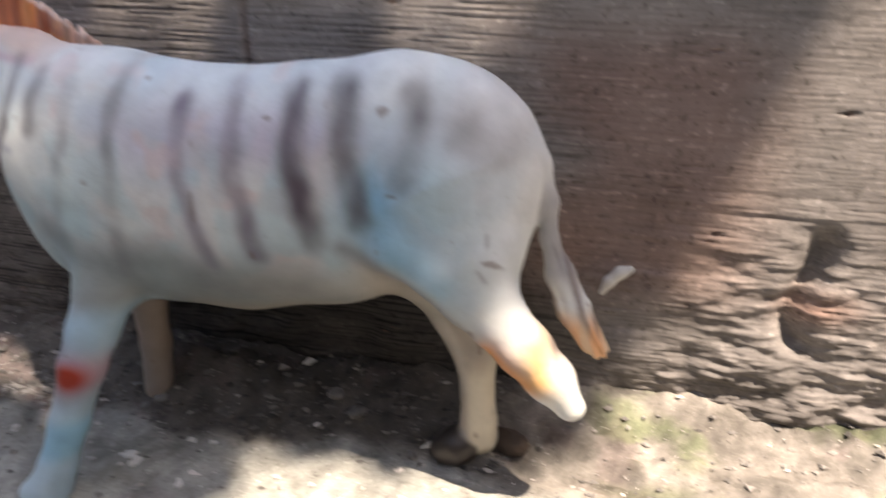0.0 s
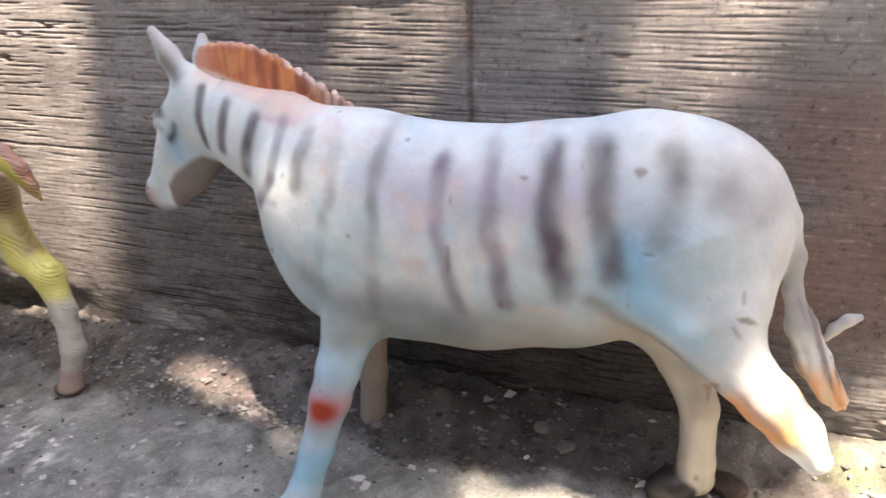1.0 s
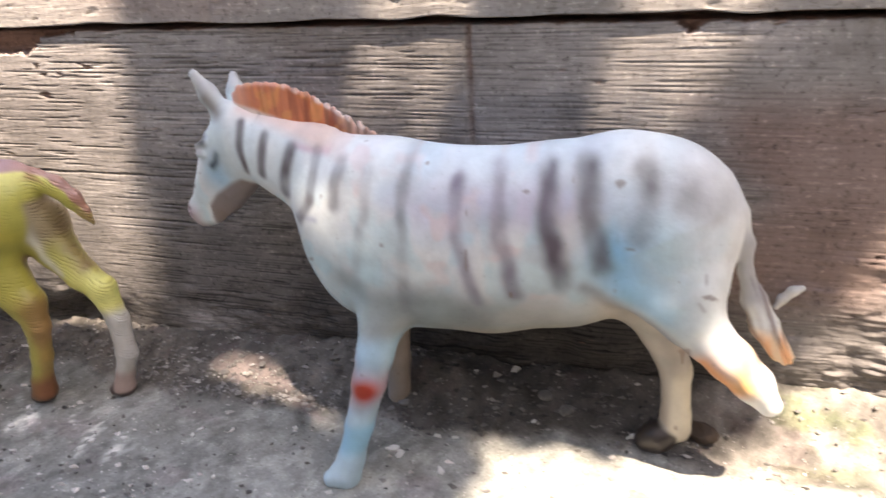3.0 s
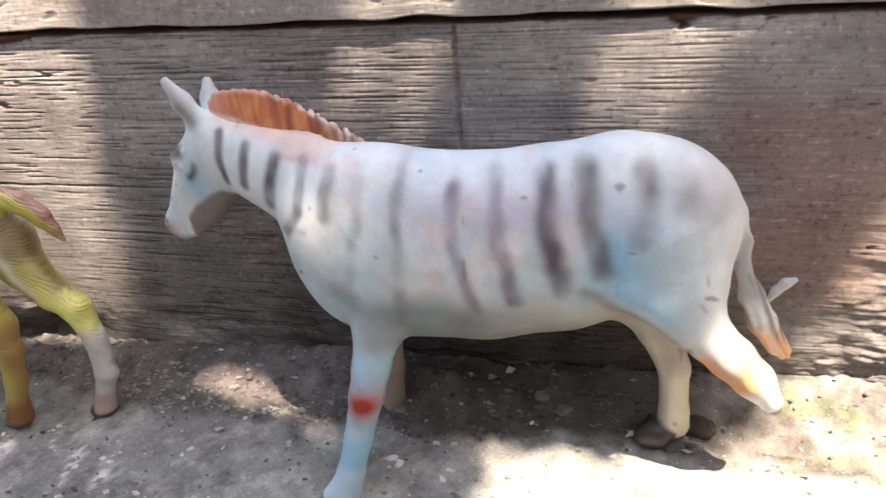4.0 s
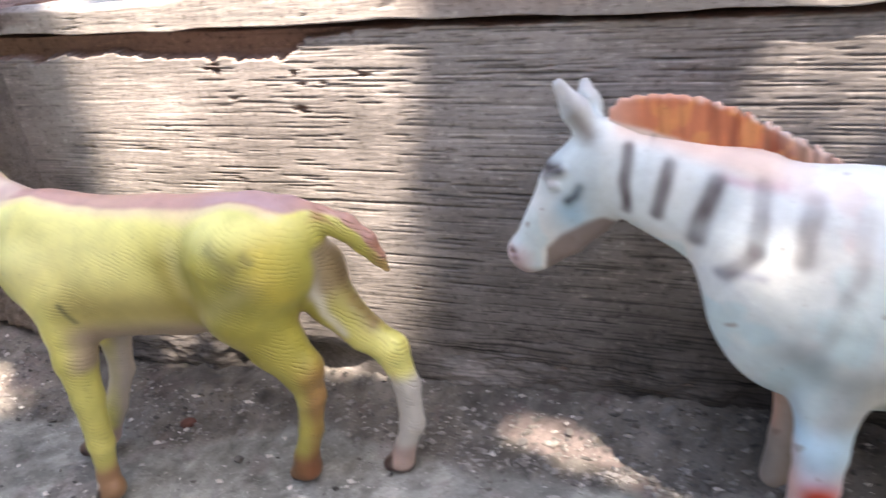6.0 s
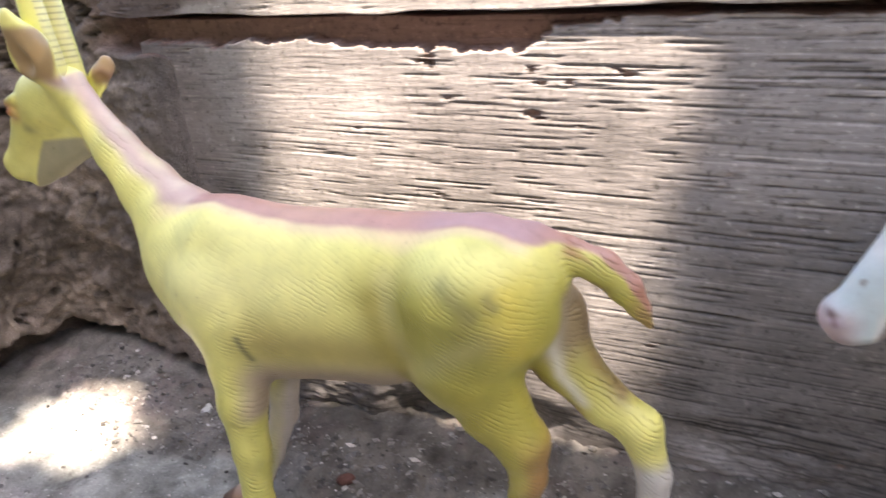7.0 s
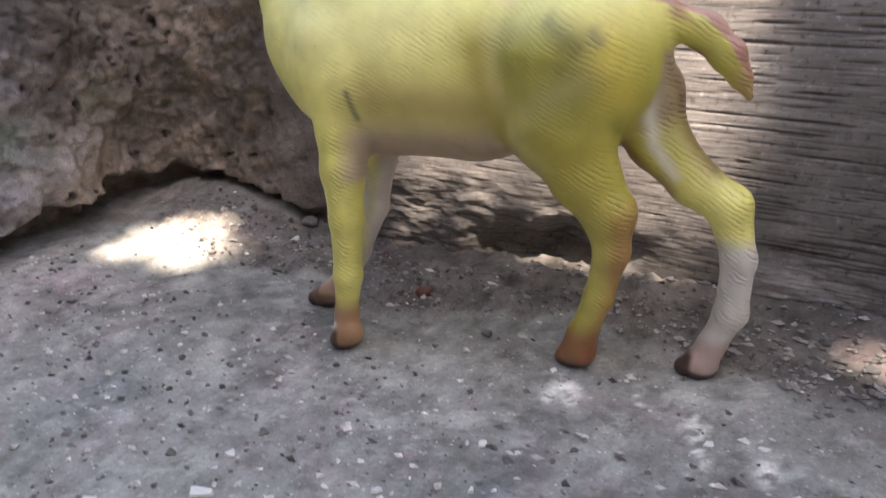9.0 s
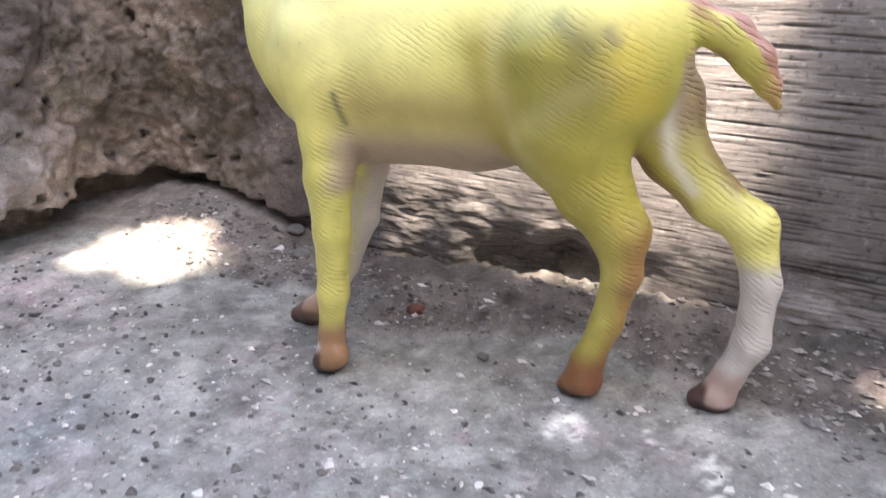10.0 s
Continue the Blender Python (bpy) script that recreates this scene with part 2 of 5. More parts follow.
def ground_z(x, y):
    rise = fill_height(x) * step(-0.030 - 0.5 * fill_height(x), 0.004, y) * step(0.3, 0.1, y)
    z = 0.066 * np.clip(y, -0.6, 0.0) + rise
    near = step(0.9, 0.5, np.abs(x)) * step(-0.9, -0.5, y) * step(0.3, 0.1, y)
    loose = step(-0.003, 0.003, y - crumb_edge(x))
    crumbs = loose * (1 - 0.75 * step(0.16, 0.20, x)) * (0.0008 + np.abs(fractal(x * 130, y * 130, 5, 3)) * 0.0026)
    return z + near * (0.0014 * fractal(x * 20, y * 20, 1, 3) + 0.0005 * fractal(x * 160, y * 160, 3, 3, 0.65) + crumbs + 0.011 * np.exp(-((x - 0.034) / 0.034) ** 2 - ((y + 0.016) / 0.013) ** 2) + 0.004 * skirt(x, y) + 0.010 * np.exp(-((x + 0.392) / 0.045) ** 2 - ((y - 0.005) / 0.034) ** 2) + step(0.15, 0.2, x) * step(-0.05, -0.02, y) * (0.0030 * fractal(x * 40, y * 70, 9, 5, 0.62) + 0.0016 * np.tanh(2 * fractal(x * 22, y * 120, 19, 4, 0.6))))


def smear(x, y, ax, ay, bx, by, w):
    """A pale drip of old paint along a line."""
    dx, dy = bx - ax, by - ay
    t = np.clip(((x - ax) * dx + (y - ay) * dy) / (dx * dx + dy * dy), 0, 1)
    off = np.hypot(x - ax - t * dx, y - ay - t * dy) / (w * (0.6 + 0.5 * vnoise(x * 260, y * 260, 27)))
    return np.exp(-off ** 2) * step(-0.15, 0.12, fractal(x * 240, y * 240, 28, 3))


SUNLIT_CRUST_X, SUNLIT_CRUST_Y = (-0.076, -0.050, -0.030, -0.006), (-0.016, -0.022, -0.029, -0.044)      # a pale smear of dried mortar under a streak of sun


def ground_colour(x, y):
    loose = step(-0.003, 0.003, y - crumb_edge(x))
    near = step(1.0, 0.6, np.abs(x)) * step(-0.9, -0.5, y) * step(0.4, 0.2, y)
    g = 0.295 + near * (0.05 * fractal(x * 14, y * 14, 21, 5, 0.6) + 0.035 * fractal(x * 150, y * 150, 23, 3, 0.7))
    g = g + near * step(0.5, 0.9, fractal(x * 42 + y * 20, y * 42, 25, 4)) * 0.07
    # Dark soil under the zebra, with its shade put into the colour.
    shaded_soil = step(-0.02, 0.03, x) * step(0.19, 0.15, x)
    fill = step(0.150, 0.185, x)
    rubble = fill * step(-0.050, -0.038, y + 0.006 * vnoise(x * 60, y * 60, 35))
    g = g * (1 - (0.42 + 0.30 * shaded_soil) * loose * (1 - 0.8 * fill)) + loose * (0.05 - 0.035 * shaded_soil) * fractal(x * 120, y * 120, 24, 2)
    g = g * (1 - 0.22 * rubble) * (1 - 0.30 * step(0.10, 0.6, fractal(x * 30, y * 120, 34, 3)) * fill) + 0.06 * rubble * fractal(x * 90, y * 110, 36, 4, 0.6)
    for drip in ((-0.151, -0.070, -0.150, -0.078, 0.0035), (-0.132, -0.064, -0.128, -0.082, 0.0024), (-0.113, -0.066, -0.109, -0.088, 0.0034),
                 (-0.155, -0.068, -0.158, -0.080, 0.0030), (-0.092, -0.080, -0.086, -0.098, 0.0022), (-0.180, -0.105, -0.174, -0.118, 0.0020)):
        g = g + 0.5 * smear(x, y, *drip[:4], 1.25 * drip[4])
    g = g + 0.07 * skirt(x, y)
    sunlit_crust = step(-0.085, -0.076, x) * step(0.004, -0.008, x) * step(1.0, 0.75, np.abs(y - np.interp(x, SUNLIT_CRUST_X, SUNLIT_CRUST_Y)) / np.interp(x, SUNLIT_CRUST_X, (0.008, 0.0085, 0.005, 0.003)) + 0.35 * fractal(x * 110, y * 110, 37, 3))
    # Part of the sun streak is painted in, as paler and pinker mortar.
    g = g + 0.05 * sunlit_crust * (0.8 + 0.5 * fractal(x * 200, y * 200, 38, 3))
    g = g + near * (1 - loose) * (0.085 * step(0.40, 0.52, fractal(x * 75, y * 85, 39, 4, 0.7)) - 0.06 * step(0.45, 0.60, fractal(x * 60 + 9, y * 60, 29, 4, 0.7)))
    r_, g_, b_ = g * (0.975 + 0.065 * loose), g * (0.985 - 0.02 * loose), g * (0.912 - 0.04 * loose)
    moss = step(0.17, 0.21, x) * step(-0.05, -0.02, y) * step(-0.1, 0.6, fractal(x * 45, y * 90, 33, 4))
    pink = 0.7 * sunlit_crust + 0.45 * near * step(0.35, 0.8, fractal(x * 55, y * 55, 26, 4, 0.6))
    for px, py, w in ((-0.214, -0.114, 0.006), (-0.206, -0.122, 0.004), (-0.179, -0.093, 0.003), (-0.148, -0.103, 0.005), (-0.378, -0.110, 0.022)):
        pink = np.maximum(pink, np.exp(-((x - px) / w) ** 2 - ((y - py) / (0.8 * w)) ** 2) * (0.8 + 0.6 * fractal(x * 180, y * 180, 32, 3)))
    blue = np.exp(-((x + 0.154) / 0.007) ** 2 - ((y + 0.127) / 0.009) ** 2) + 0.6 * np.exp(-((x + 0.297) / 0.020) ** 2 - ((y + 0.150) / 0.020) ** 2)
    r_, g_, b_ = r_ * (1 + 0.05 * pink - 0.10 * blue), g_ * (1 - 0.10 * pink - 0.02 * blue), b_ * (1 - 0.04 * pink + 0.06 * blue)
    return r_ * (1 - 0.25 * moss), g_ * (1 - 0.10 * moss), b_ * (1 - 0.35 * moss)


gx = spaced((-60, -6, 9), (-6, -1, 0.6), (-1, -0.5, 0.05), (-0.5, 0.36, 0.0016), (0.36, 1, 0.05), (1, 6, 0.6), (6, 60, 9))
gy = spaced((-60, -6, 9), (-6, -0.8, 0.5), (-0.8, -0.26, 0.03), (-0.26, 0.03, 0.0016), (0.03, 0.5, 0.05), (0.5, 6, 0.8), (6, 60, 9))
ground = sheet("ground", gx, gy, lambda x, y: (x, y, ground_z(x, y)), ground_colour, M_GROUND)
tagged(ground, "grey gritty cement ground with pale scuffs and crumbs", "ground", kind="structure")


# ---- back wall: combed cement, a joint, a second course above ----
def ledge_z(x):
    return 0.1725 - 0.02 * x


def furrow(x, z, lines, seed, width, wave, runs=30.0):
    """Comb strokes: thin furrows, each broken along its length, with wandering spacing."""
    phase = (z + 0.020 * x) * lines + wave * vnoise(x * 1.6, z * 45, seed) + 0.10 * vnoise(x * 26, z * 200, seed + 1)
    row = np.floor(phase)
    depth = step(0.02, 0.32, vnoise(x * runs + 7.3 * row, row * 3.7, seed + 2) + 0.5 * vnoise(x * 7, z * 9, seed + 4)) * (0.5 + 0.5 * vnoise(row * 1.7, row * 0.3, seed + 3))
    return np.exp(-((phase - row - 0.5) / width) ** 2) * np.clip(depth * 1.6, 0, 1)


def scratches(x, z):
    long = furrow(x, z, 260, 141, 0.10, 1.8, 44.0) * step(-0.1, 0.4, vnoise(x * 16, z * 60, 146))
    return long + 0.95 * furrow(x, z, 400, 151, 0.16, 2.4, 70.0) + 0.8 * furrow(x, z, 640, 161, 0.22, 2.8, 105.0)


def comb(x, z):
    """Drag marks of the plasterer's comb: low ledges of uneven length."""
    z = z + 0.020 * x + 0.0008 * vnoise(x * 14, z * 20, 40)
    return np.tanh(2.2 * vnoise(x * 9, z * 420, 41)) + 0.4 * vnoise(x * 5, z * 150, 43) + 0.4 * vnoise(x * 60, z * 800, 44)


def torn_edge(x):
    """The broken upper edge of the plaster, under the next course."""
    deep = step(-0.120, -0.172, x + 0.012 * fractal(x * 70, x * 0, 56, 4, 0.7)) * (0.95 + 0.10 * vnoise(x * 13 + 0.4, x * 0, 50))
    return ledge_z(x) - 0.0022 - 0.0100 * deep - (0.3 + 0.7 * deep) * (0.0010 * vnoise(x * 40, x * 0, 49) + 0.0015 * fractal(x * 150, x * 0, 53, 4, 0.7)) - 0.0035 * np.exp(-((x - 0.148) / 0.004) ** 2) * (1 + 0.5 * vnoise(x * 500, x * 0, 57))


def pocks(x, z):
    """Small jagged spalls: one group under the left of the ledge, strays elsewhere."""
    n = fractal(x * 130, z * 200, 47, 5, 0.7)
    where = 0.0
    for px, pz, w, t, k in ((-0.2010, 0.1598, 0.0085, 0.0026, 1.0), (-0.1620, 0.1552, 0.0045, 0.0028, 0.9), (-0.1600, 0.1408, 0.0075, 0.0030, 1.0), (-0.1420, 0.1377, 0.0100, 0.0022, 0.95),
                            (-0.1920, 0.1470, 0.0040, 0.0020, 0.7), (-0.1346, 0.1562, 0.0060, 0.0018, 0.7), (-0.1490, 0.1530, 0.0050, 0.0015, 0.7), (-0.2150, 0.1290, 0.0080, 0.0016, 0.6)):
        where = np.maximum(where, k * np.exp(-((x - px) / w) ** 2 - ((z - pz) / (1.5 * t)) ** 2))
    return step(1.02, 1.14, 0.62 * n + 1.12 * where)


def wall_y(x, z):
    g = comb(x, z)
    smooth_left = step(-0.31, -0.35, x)
    amount = 0.25 + 0.85 * step(-0.35, 0.45, fractal(x * 11, z * 26, 45, 3)) + 0.25 * step(-0.10, -0.05, x) + 0.7 * step(-0.15, -0.11, x) * step(0.01, -0.03, x)
    faint = step(0.155, 0.19, x) + step(0.07, 0.03, z)
    cover = amount * (1 - smooth_left) * (1 - 0.7 * np.clip(faint, 0, 1))
    y = cover * (0.00042 * scratches(x, z) - 0.00004 * g) + 0.0008 * fractal(x * 9, z * 9, 46, 3)
    y = y + 0.0018 * pocks(x, z)
    joint = np.exp(-((x - 0.0628 - 0.010 * (0.165 - z) + 0.0006 * vnoise(z * 90, x * 0, 48)) / 0.0008) ** 2) * step(0.112, 0.125, z)
    y = y + 0.003 * joint
    y = y + 0.006 * step(-0.0004, 0.0010, z - torn_edge(x)) + 0.010 * step(-0.0024, -0.0012, z - ledge_z(x) - 0.0005 * vnoise(x * 60, x * 0, 55))
    rough = step(0.050, 0.02, z) * (0.8 - 0.55 * step(-0.19, -0.17, x) * step(-0.10, -0.115, x)) + step(0.18, 0.24, x) * step(0.10, 0.05, z)
    y = y + rough * ((0.0027 - 0.0012 * step(0.17, 0.2, x)) * fractal(x * 50, z * 75, 51, 5, 0.6))
    hollow = np.exp(-((x + 0.192) / 0.027) ** 2 - ((z - 0.010 - 0.006 * step(-0.20, -0.18, x) - 0.003 * vnoise(x * 90, x * 0, 58)) / 0.0085) ** 2)
    y = y + 0.022 * hollow
    ledges = step(0.15, 0.20, x) * step(0.10, 0.07, z)
    y = y + ledges * 0.0005 * np.tanh(2.5 * fractal(x * 14, (z + 0.02 * x) * 130, 54, 3, 0.6))
    crack = np.exp(-((x - 0.252 - 0.010 * vnoise(z * 40, z * 0, 52)) / 0.004) ** 2) * step(0.085, 0.075, z) * step(0.035, 0.045, z)
    return y + 0.007 * crack


def wall_colour(x, z):
    # The shadow over the left end is put into its base tone.
    g = 0.27 * (1 - 0.36 * step(-0.270, -0.310, x + 0.01 * vnoise(x * 40, z * 40, 60))) + 0.045 * fractal(x * 11, z * 11, 61, 4) + 0.008 * comb(x, z) + 0.02 * vnoise(x * 30, z * 260, 64)
    # Lower wall behind the zebra: dark stain, deepened by shade put into the tone.
    stain_shade = step(0.100, 0.050, z + 0.018 * fractal(x * 25, z * 25, 65, 3)) * step(-0.120, -0.065, x) * step(0.19, 0.15, x) * (0.5 + 0.5 * step(-0.02, 0.04, x))
    g = g * (1 - 0.52 * stain_shade)
    worn = step(-0.15, -0.11, x) * step(0.01, -0.03, x)
    g = g * (1 - (0.42 + 0.18 * worn - 0.22 * step(0.16, 0.20, x)) * np.clip(scratches(x, z), 0, 1))
    # Pale hairlines paint the light caught on ridges; dark ones are fine scratches.
    hair = 0.34 * furrow(x, z, 760, 181, 0.20, 3.0, 80.0) - 0.62 * furrow(x, z, 540, 191, 0.15, 2.6, 55.0)
    g = g * (1 - hair * step(0.05, 0.08, z) * step(0.20, 0.16, x) * step(-0.33, -0.29, x) * step(-0.5, 0.3, fractal(x * 12, z * 30, 69, 3)))
    g = g * (1 + 0.25 * fractal(x * 22, z * 22, 66, 4, 0.6))
    # Extra brightness of the sunlit left part, painted as a paler tone.
    g = g * np.interp(x, [-0.25, -0.15, 0.05], [1.13, 1.11, 0.98])
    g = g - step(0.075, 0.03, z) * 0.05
    brown = step(-0.0010, 0.0006, z - torn_edge(x))
    brown = np.maximum(brown, pocks(x, z) * 0.7)
    brown = np.maximum(brown, step(0.155, 0.185, x + 0.02 * fractal(x * 20, z * 20, 67, 3)) * step(0.25, 0.215, x) * step(0.04, 0.07, z) * step(0.150, 0.125, z) * 0.62)
    joint = np.exp(-((x - 0.0628 - 0.010 * (0.165 - z)) / 0.0010) ** 2) * step(0.112, 0.125, z) * (0.6 + 0.4 * vnoise(z * 160, x * 0, 68))
    brown = np.maximum(brown, 0.8 * joint)
    brown = np.maximum(brown, 0.8 * np.exp(-((x - 0.258) / 0.012) ** 2 - ((z - 0.055) / 0.006) ** 2))
    rust = step(-0.285, -0.315, x)
    r_, g_, b_ = g * (1.025 + 0.06 * rust), g * (0.95 - 0.02 * rust), g * (0.905 - 0.04 * rust)
    return r_ * (1 - brown) + 0.27 * brown, g_ * (1 - brown) + 0.168 * brown, b_ * (1 - brown) + 0.135 * brown


wx = spaced((-0.333, 0.32, 0.0018), (0.32, 0.6, 0.02), (0.6, 2.0, 0.3))
wz = spaced((-0.05, -0.01, 0.01), (-0.01, 0.178, 0.00033))
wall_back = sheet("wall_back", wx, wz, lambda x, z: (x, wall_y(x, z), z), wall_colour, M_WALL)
tagged(wall_back, "grey cement wall combed with fine horizontal grooves, chipped and stained", "wall", kind="structure")

def course_y(x, v):
    y = -0.0022 - 0.00004 * comb(x, v + 0.3) + 0.0002 * fractal(x * 16, v * 16, 71, 3)
    return y + 0.0006 * step(1.08, 1.25, fractal(x * 120, v * 160, 72, 5, 0.65)) + 0.00012 * furrow(x, v, 520, 171, 0.2, 2.0, 50.0)


def course_place(x, v):
    # v runs from under the lower edge, up the face, and back over the top
    low = ledge_z(x) + 0.0008 * vnoise(x * 60, x * 0, 73) + 0.0010 * vnoise(x * 17, x * 0, 74)
    tall = np.interp(x, [-0.352, -0.26, -0.2, -0.1], [0.0105, 0.0112, 0.0145, 0.0205]) + 0.0006 * vnoise(x * 25, x * 0, 77)
    low = low - 0.001 * step(-0.2, -0.3, x)
    up = np.clip((v - 0.02) / 0.02, 0, 1)
    under = np.clip(0.02 - v, 0, 0.02)
    over = np.clip(v - 0.04, 0, 1)
    joint = 0.003 * np.exp(-((x + 0.055) / 0.001) ** 2)
    bevel = 0.003 * step(0.75, 1.0, up) ** 2
    return x, course_y(x, v) + under + over + joint + bevel + 0.06 * step(-0.350, -0.356, x + 0.002 * vnoise(v * 300, x * 0, 79)), low + tall * up + 0.0006 * fractal(x * 90, v * 90, 78, 2) * (over > 0)


def course_colour(x, v):
    g = 0.36 + 0.06 * fractal(x * 14, v * 14, 75, 4)
    pink = step(-0.1, 0.6, fractal(x * 7, v * 20, 76, 3)) * 0.6
    # Reddish stain at the left end, darkened further for the shade on it.
    shaded_stain = step(-0.275, -0.315, x + 0.02 * fractal(x * 40, v * 90, 70, 3))
    g = g * (1 - 0.6 * shaded_stain)
    pink = np.maximum(pink, 1.2 * shaded_stain)
    return g * (1.03 + 0.1 * pink), g * (0.96 - 0.05 * pink), g * (0.9 - 0.07 * pink)


cv = spaced((0, 0.02, 0.005), (0.02, 0.04, 0.0007), (0.04, 0.06, 0.002), (0.06, 0.25, 0.02))
ux = spaced((-2.0, -0.5, 0.3), (-0.5, -0.37, 0.01), (-0.37, 0.32, 0.0022), (0.32, 0.6, 0.02), (0.6, 2.0, 0.3))
wall_upper = sheet("wall_upper_course", ux, cv, course_place, course_colour, M_WALL)
tagged(wall_upper, "pale cement upper course of the wall with a chipped lower edge", "wall", kind="structure")


# ---- rough wall: goes on from the combed plaster, turns the corner and comes forward ----
SIDE_S = [0.0, 0.035, 0.050, 0.108, 0.128, 0.146, 0.196, 0.241, 0.321, 0.88, 1.68]
SIDE_X = [-0.292, -0.318, -0.336, -0.404, -0.422, -0.428, -0.425, -0.427, -0.432, -0.46, -0.50]
SIDE_Y = [0.012, -0.001, -0.0045, 0.001, -0.006, -0.022, -0.070, -0.115, -0.195, -0.75, -1.55]


def brow(s):
    """Height of the jagged lower edge, under which the wall is broken away."""
    line = np.interp(s, [0.0, 0.045, 0.07, 0.10, 0.13, 0.155, 0.175, 0.19, 0.21, 0.24, 0.32, 0.9], [0.008, 0.011, 0.015, 0.018, 0.020, 0.020, 0.017, 0.013, 0.012, 0.010, 0.007, -0.02])
    return line + 0.0030 * vnoise(s * 70, s * 0, 82) + 0.0022 * vnoise(s * 190, s * 0, 89)


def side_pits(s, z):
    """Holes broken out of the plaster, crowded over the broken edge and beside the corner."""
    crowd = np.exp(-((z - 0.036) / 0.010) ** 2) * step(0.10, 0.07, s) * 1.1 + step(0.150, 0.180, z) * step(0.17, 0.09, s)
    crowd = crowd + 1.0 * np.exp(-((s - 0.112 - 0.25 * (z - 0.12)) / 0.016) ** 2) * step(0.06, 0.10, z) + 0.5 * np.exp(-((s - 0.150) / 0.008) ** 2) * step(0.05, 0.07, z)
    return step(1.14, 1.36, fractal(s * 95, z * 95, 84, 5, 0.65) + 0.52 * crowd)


def side_place(s, z):
    x, y = np.interp(s, SIDE_S, SIDE_X), np.interp(s, SIDE_S, SIDE_Y)
    out = 0.0060 * fractal(s * 14, z * 14, 81, 3, 0.6) - 0.0036 * np.abs(fractal(s * 34, z * 34, 83, 5, 0.58)) + 0.0024 * fractal(s * 110, z * 110, 92, 4, 0.65)
    lumps = np.maximum(0, vnoise(s * 75, z * 75, 93)) ** 1.5 * 0.0045 * np.exp(-((s - 0.118 - 0.25 * (z - 0.12)) / 0.022) ** 2) * step(0.05, 0.09, z)
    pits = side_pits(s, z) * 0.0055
    edge = brow(s)
    under = step(edge + 0.0022, edge - 0.0016, z + 0.0016 * vnoise(s * 160, z * 160, 94))
    bulge = 0.010 * np.exp(-((z - edge - 0.016) / 0.014) ** 2) * step(0.165, 0.20, s)
    n = (out - pits + lumps) * (0.05 + 0.95 * step(0.030, 0.075, s)) + bulge - under * (0.010 + 0.010 * step(0.05, 0.09, s) + 0.010 * step(0.12, 0.17, s))
    n = n - 0.012 * step(0.1635, 0.1670, z + 0.0015 * vnoise(s * 120, s * 0, 33)) * step(0.074, 0.060, s)
    a = 1.5708 * step(0.104, 0.150, s)
    back = 0.25 * step(0.1925, 0.1962, z) ** 2
    return x + (n - back) * np.sin(a) - 0.10 * np.clip(z, 0, 1) * np.sin(a), y - (n - back) * np.cos(a), z + 0.005 * fractal(s * 24, z * 0, 87, 4) * step(0.15, 0.19, z)


def side_colour(s, z):
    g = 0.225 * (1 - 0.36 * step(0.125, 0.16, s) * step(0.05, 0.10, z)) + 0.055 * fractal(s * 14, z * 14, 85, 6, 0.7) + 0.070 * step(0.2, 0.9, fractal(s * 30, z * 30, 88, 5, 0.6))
    g = g + 0.13 * step(0.165, 0.20, s) * step(0.060, 0.035, z + 0.01 * vnoise(s * 60, z * 60, 95)) + 0.10 * step(0.15, 0.10, s) * step(0.165, 0.185, z) * step(0.0, 0.5, fractal(s * 50, z * 50, 80, 3))
    streak = np.exp(-((s - 0.118 - 0.25 * (z - 0.12) - 0.012 * vnoise(z * 30, s * 0, 90)) / 0.016) ** 2) * step(0.05, 0.09, z)
    g = g + 0.16 * streak * step(-0.2, 0.5, fractal(s * 90, z * 60, 91, 4, 0.6))
    g = g * (1 + 0.30 * vnoise(s * 240, z * 240, 96)) * (1 - 0.14 * step(0.0, 0.5, fractal(s * 60, z * 90, 97, 3)))
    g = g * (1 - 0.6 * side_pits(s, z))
    moss = step(0.15, 0.19, s) * step(0.03, 0.06, z) * step(0.13, 0.09, z) * step(-0.1, 0.5, fractal(s * 20, z * 20, 86, 4))
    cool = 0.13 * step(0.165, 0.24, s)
    plaster = step(0.075, 0.035, s + 0.012 * vnoise(s * 60, z * 60, 98))
    g = g * (1 - plaster) + plaster * (0.173 + 0.04 * fractal(s * 40, z * 60, 99, 4))
    band = step(0.1625, 0.1655, z + 0.003 * fractal(s * 60, z * 60, 100, 3)) * step(0.075, 0.055, s)
    g = g * (1 - 0.35 * band)
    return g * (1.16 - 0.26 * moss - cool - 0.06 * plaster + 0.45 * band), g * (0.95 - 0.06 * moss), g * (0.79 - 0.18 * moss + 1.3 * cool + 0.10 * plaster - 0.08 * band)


ss = spaced((0.0, 0.33, 0.0011), (0.33, 0.6, 0.02), (0.6, 1.6, 0.2))
sz = spaced((-0.06, -0.01, 0.01), (-0.01, 0.196, 0.0010))
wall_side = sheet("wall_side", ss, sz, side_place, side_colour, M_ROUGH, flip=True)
tagged(wall_side, "rough broken cement wall with pits and mossy stains at the corner", "wall", kind="structure")


# ---- plain unseen walls, added behind the camera to shape the skylight ----
def closing_wall(name, lo, hi):
    bm = bmesh.new()
    bmesh.ops.create_cube(bm, size=1)
    for v in bm.verts:
        v.co = Vector([l + (h - l) * (c + 0.5) for l, h, c in zip(lo, hi, v.co)])
    me = bpy.data.meshes.new(name)
    bm.to_mesh(me)
    bm.free()
    me.materials.append(M_PLASTER)
    return tagged(new(name, me), "plain weathered plaster wall, unseen, added to hold back low skylight", "wall", kind="structure")


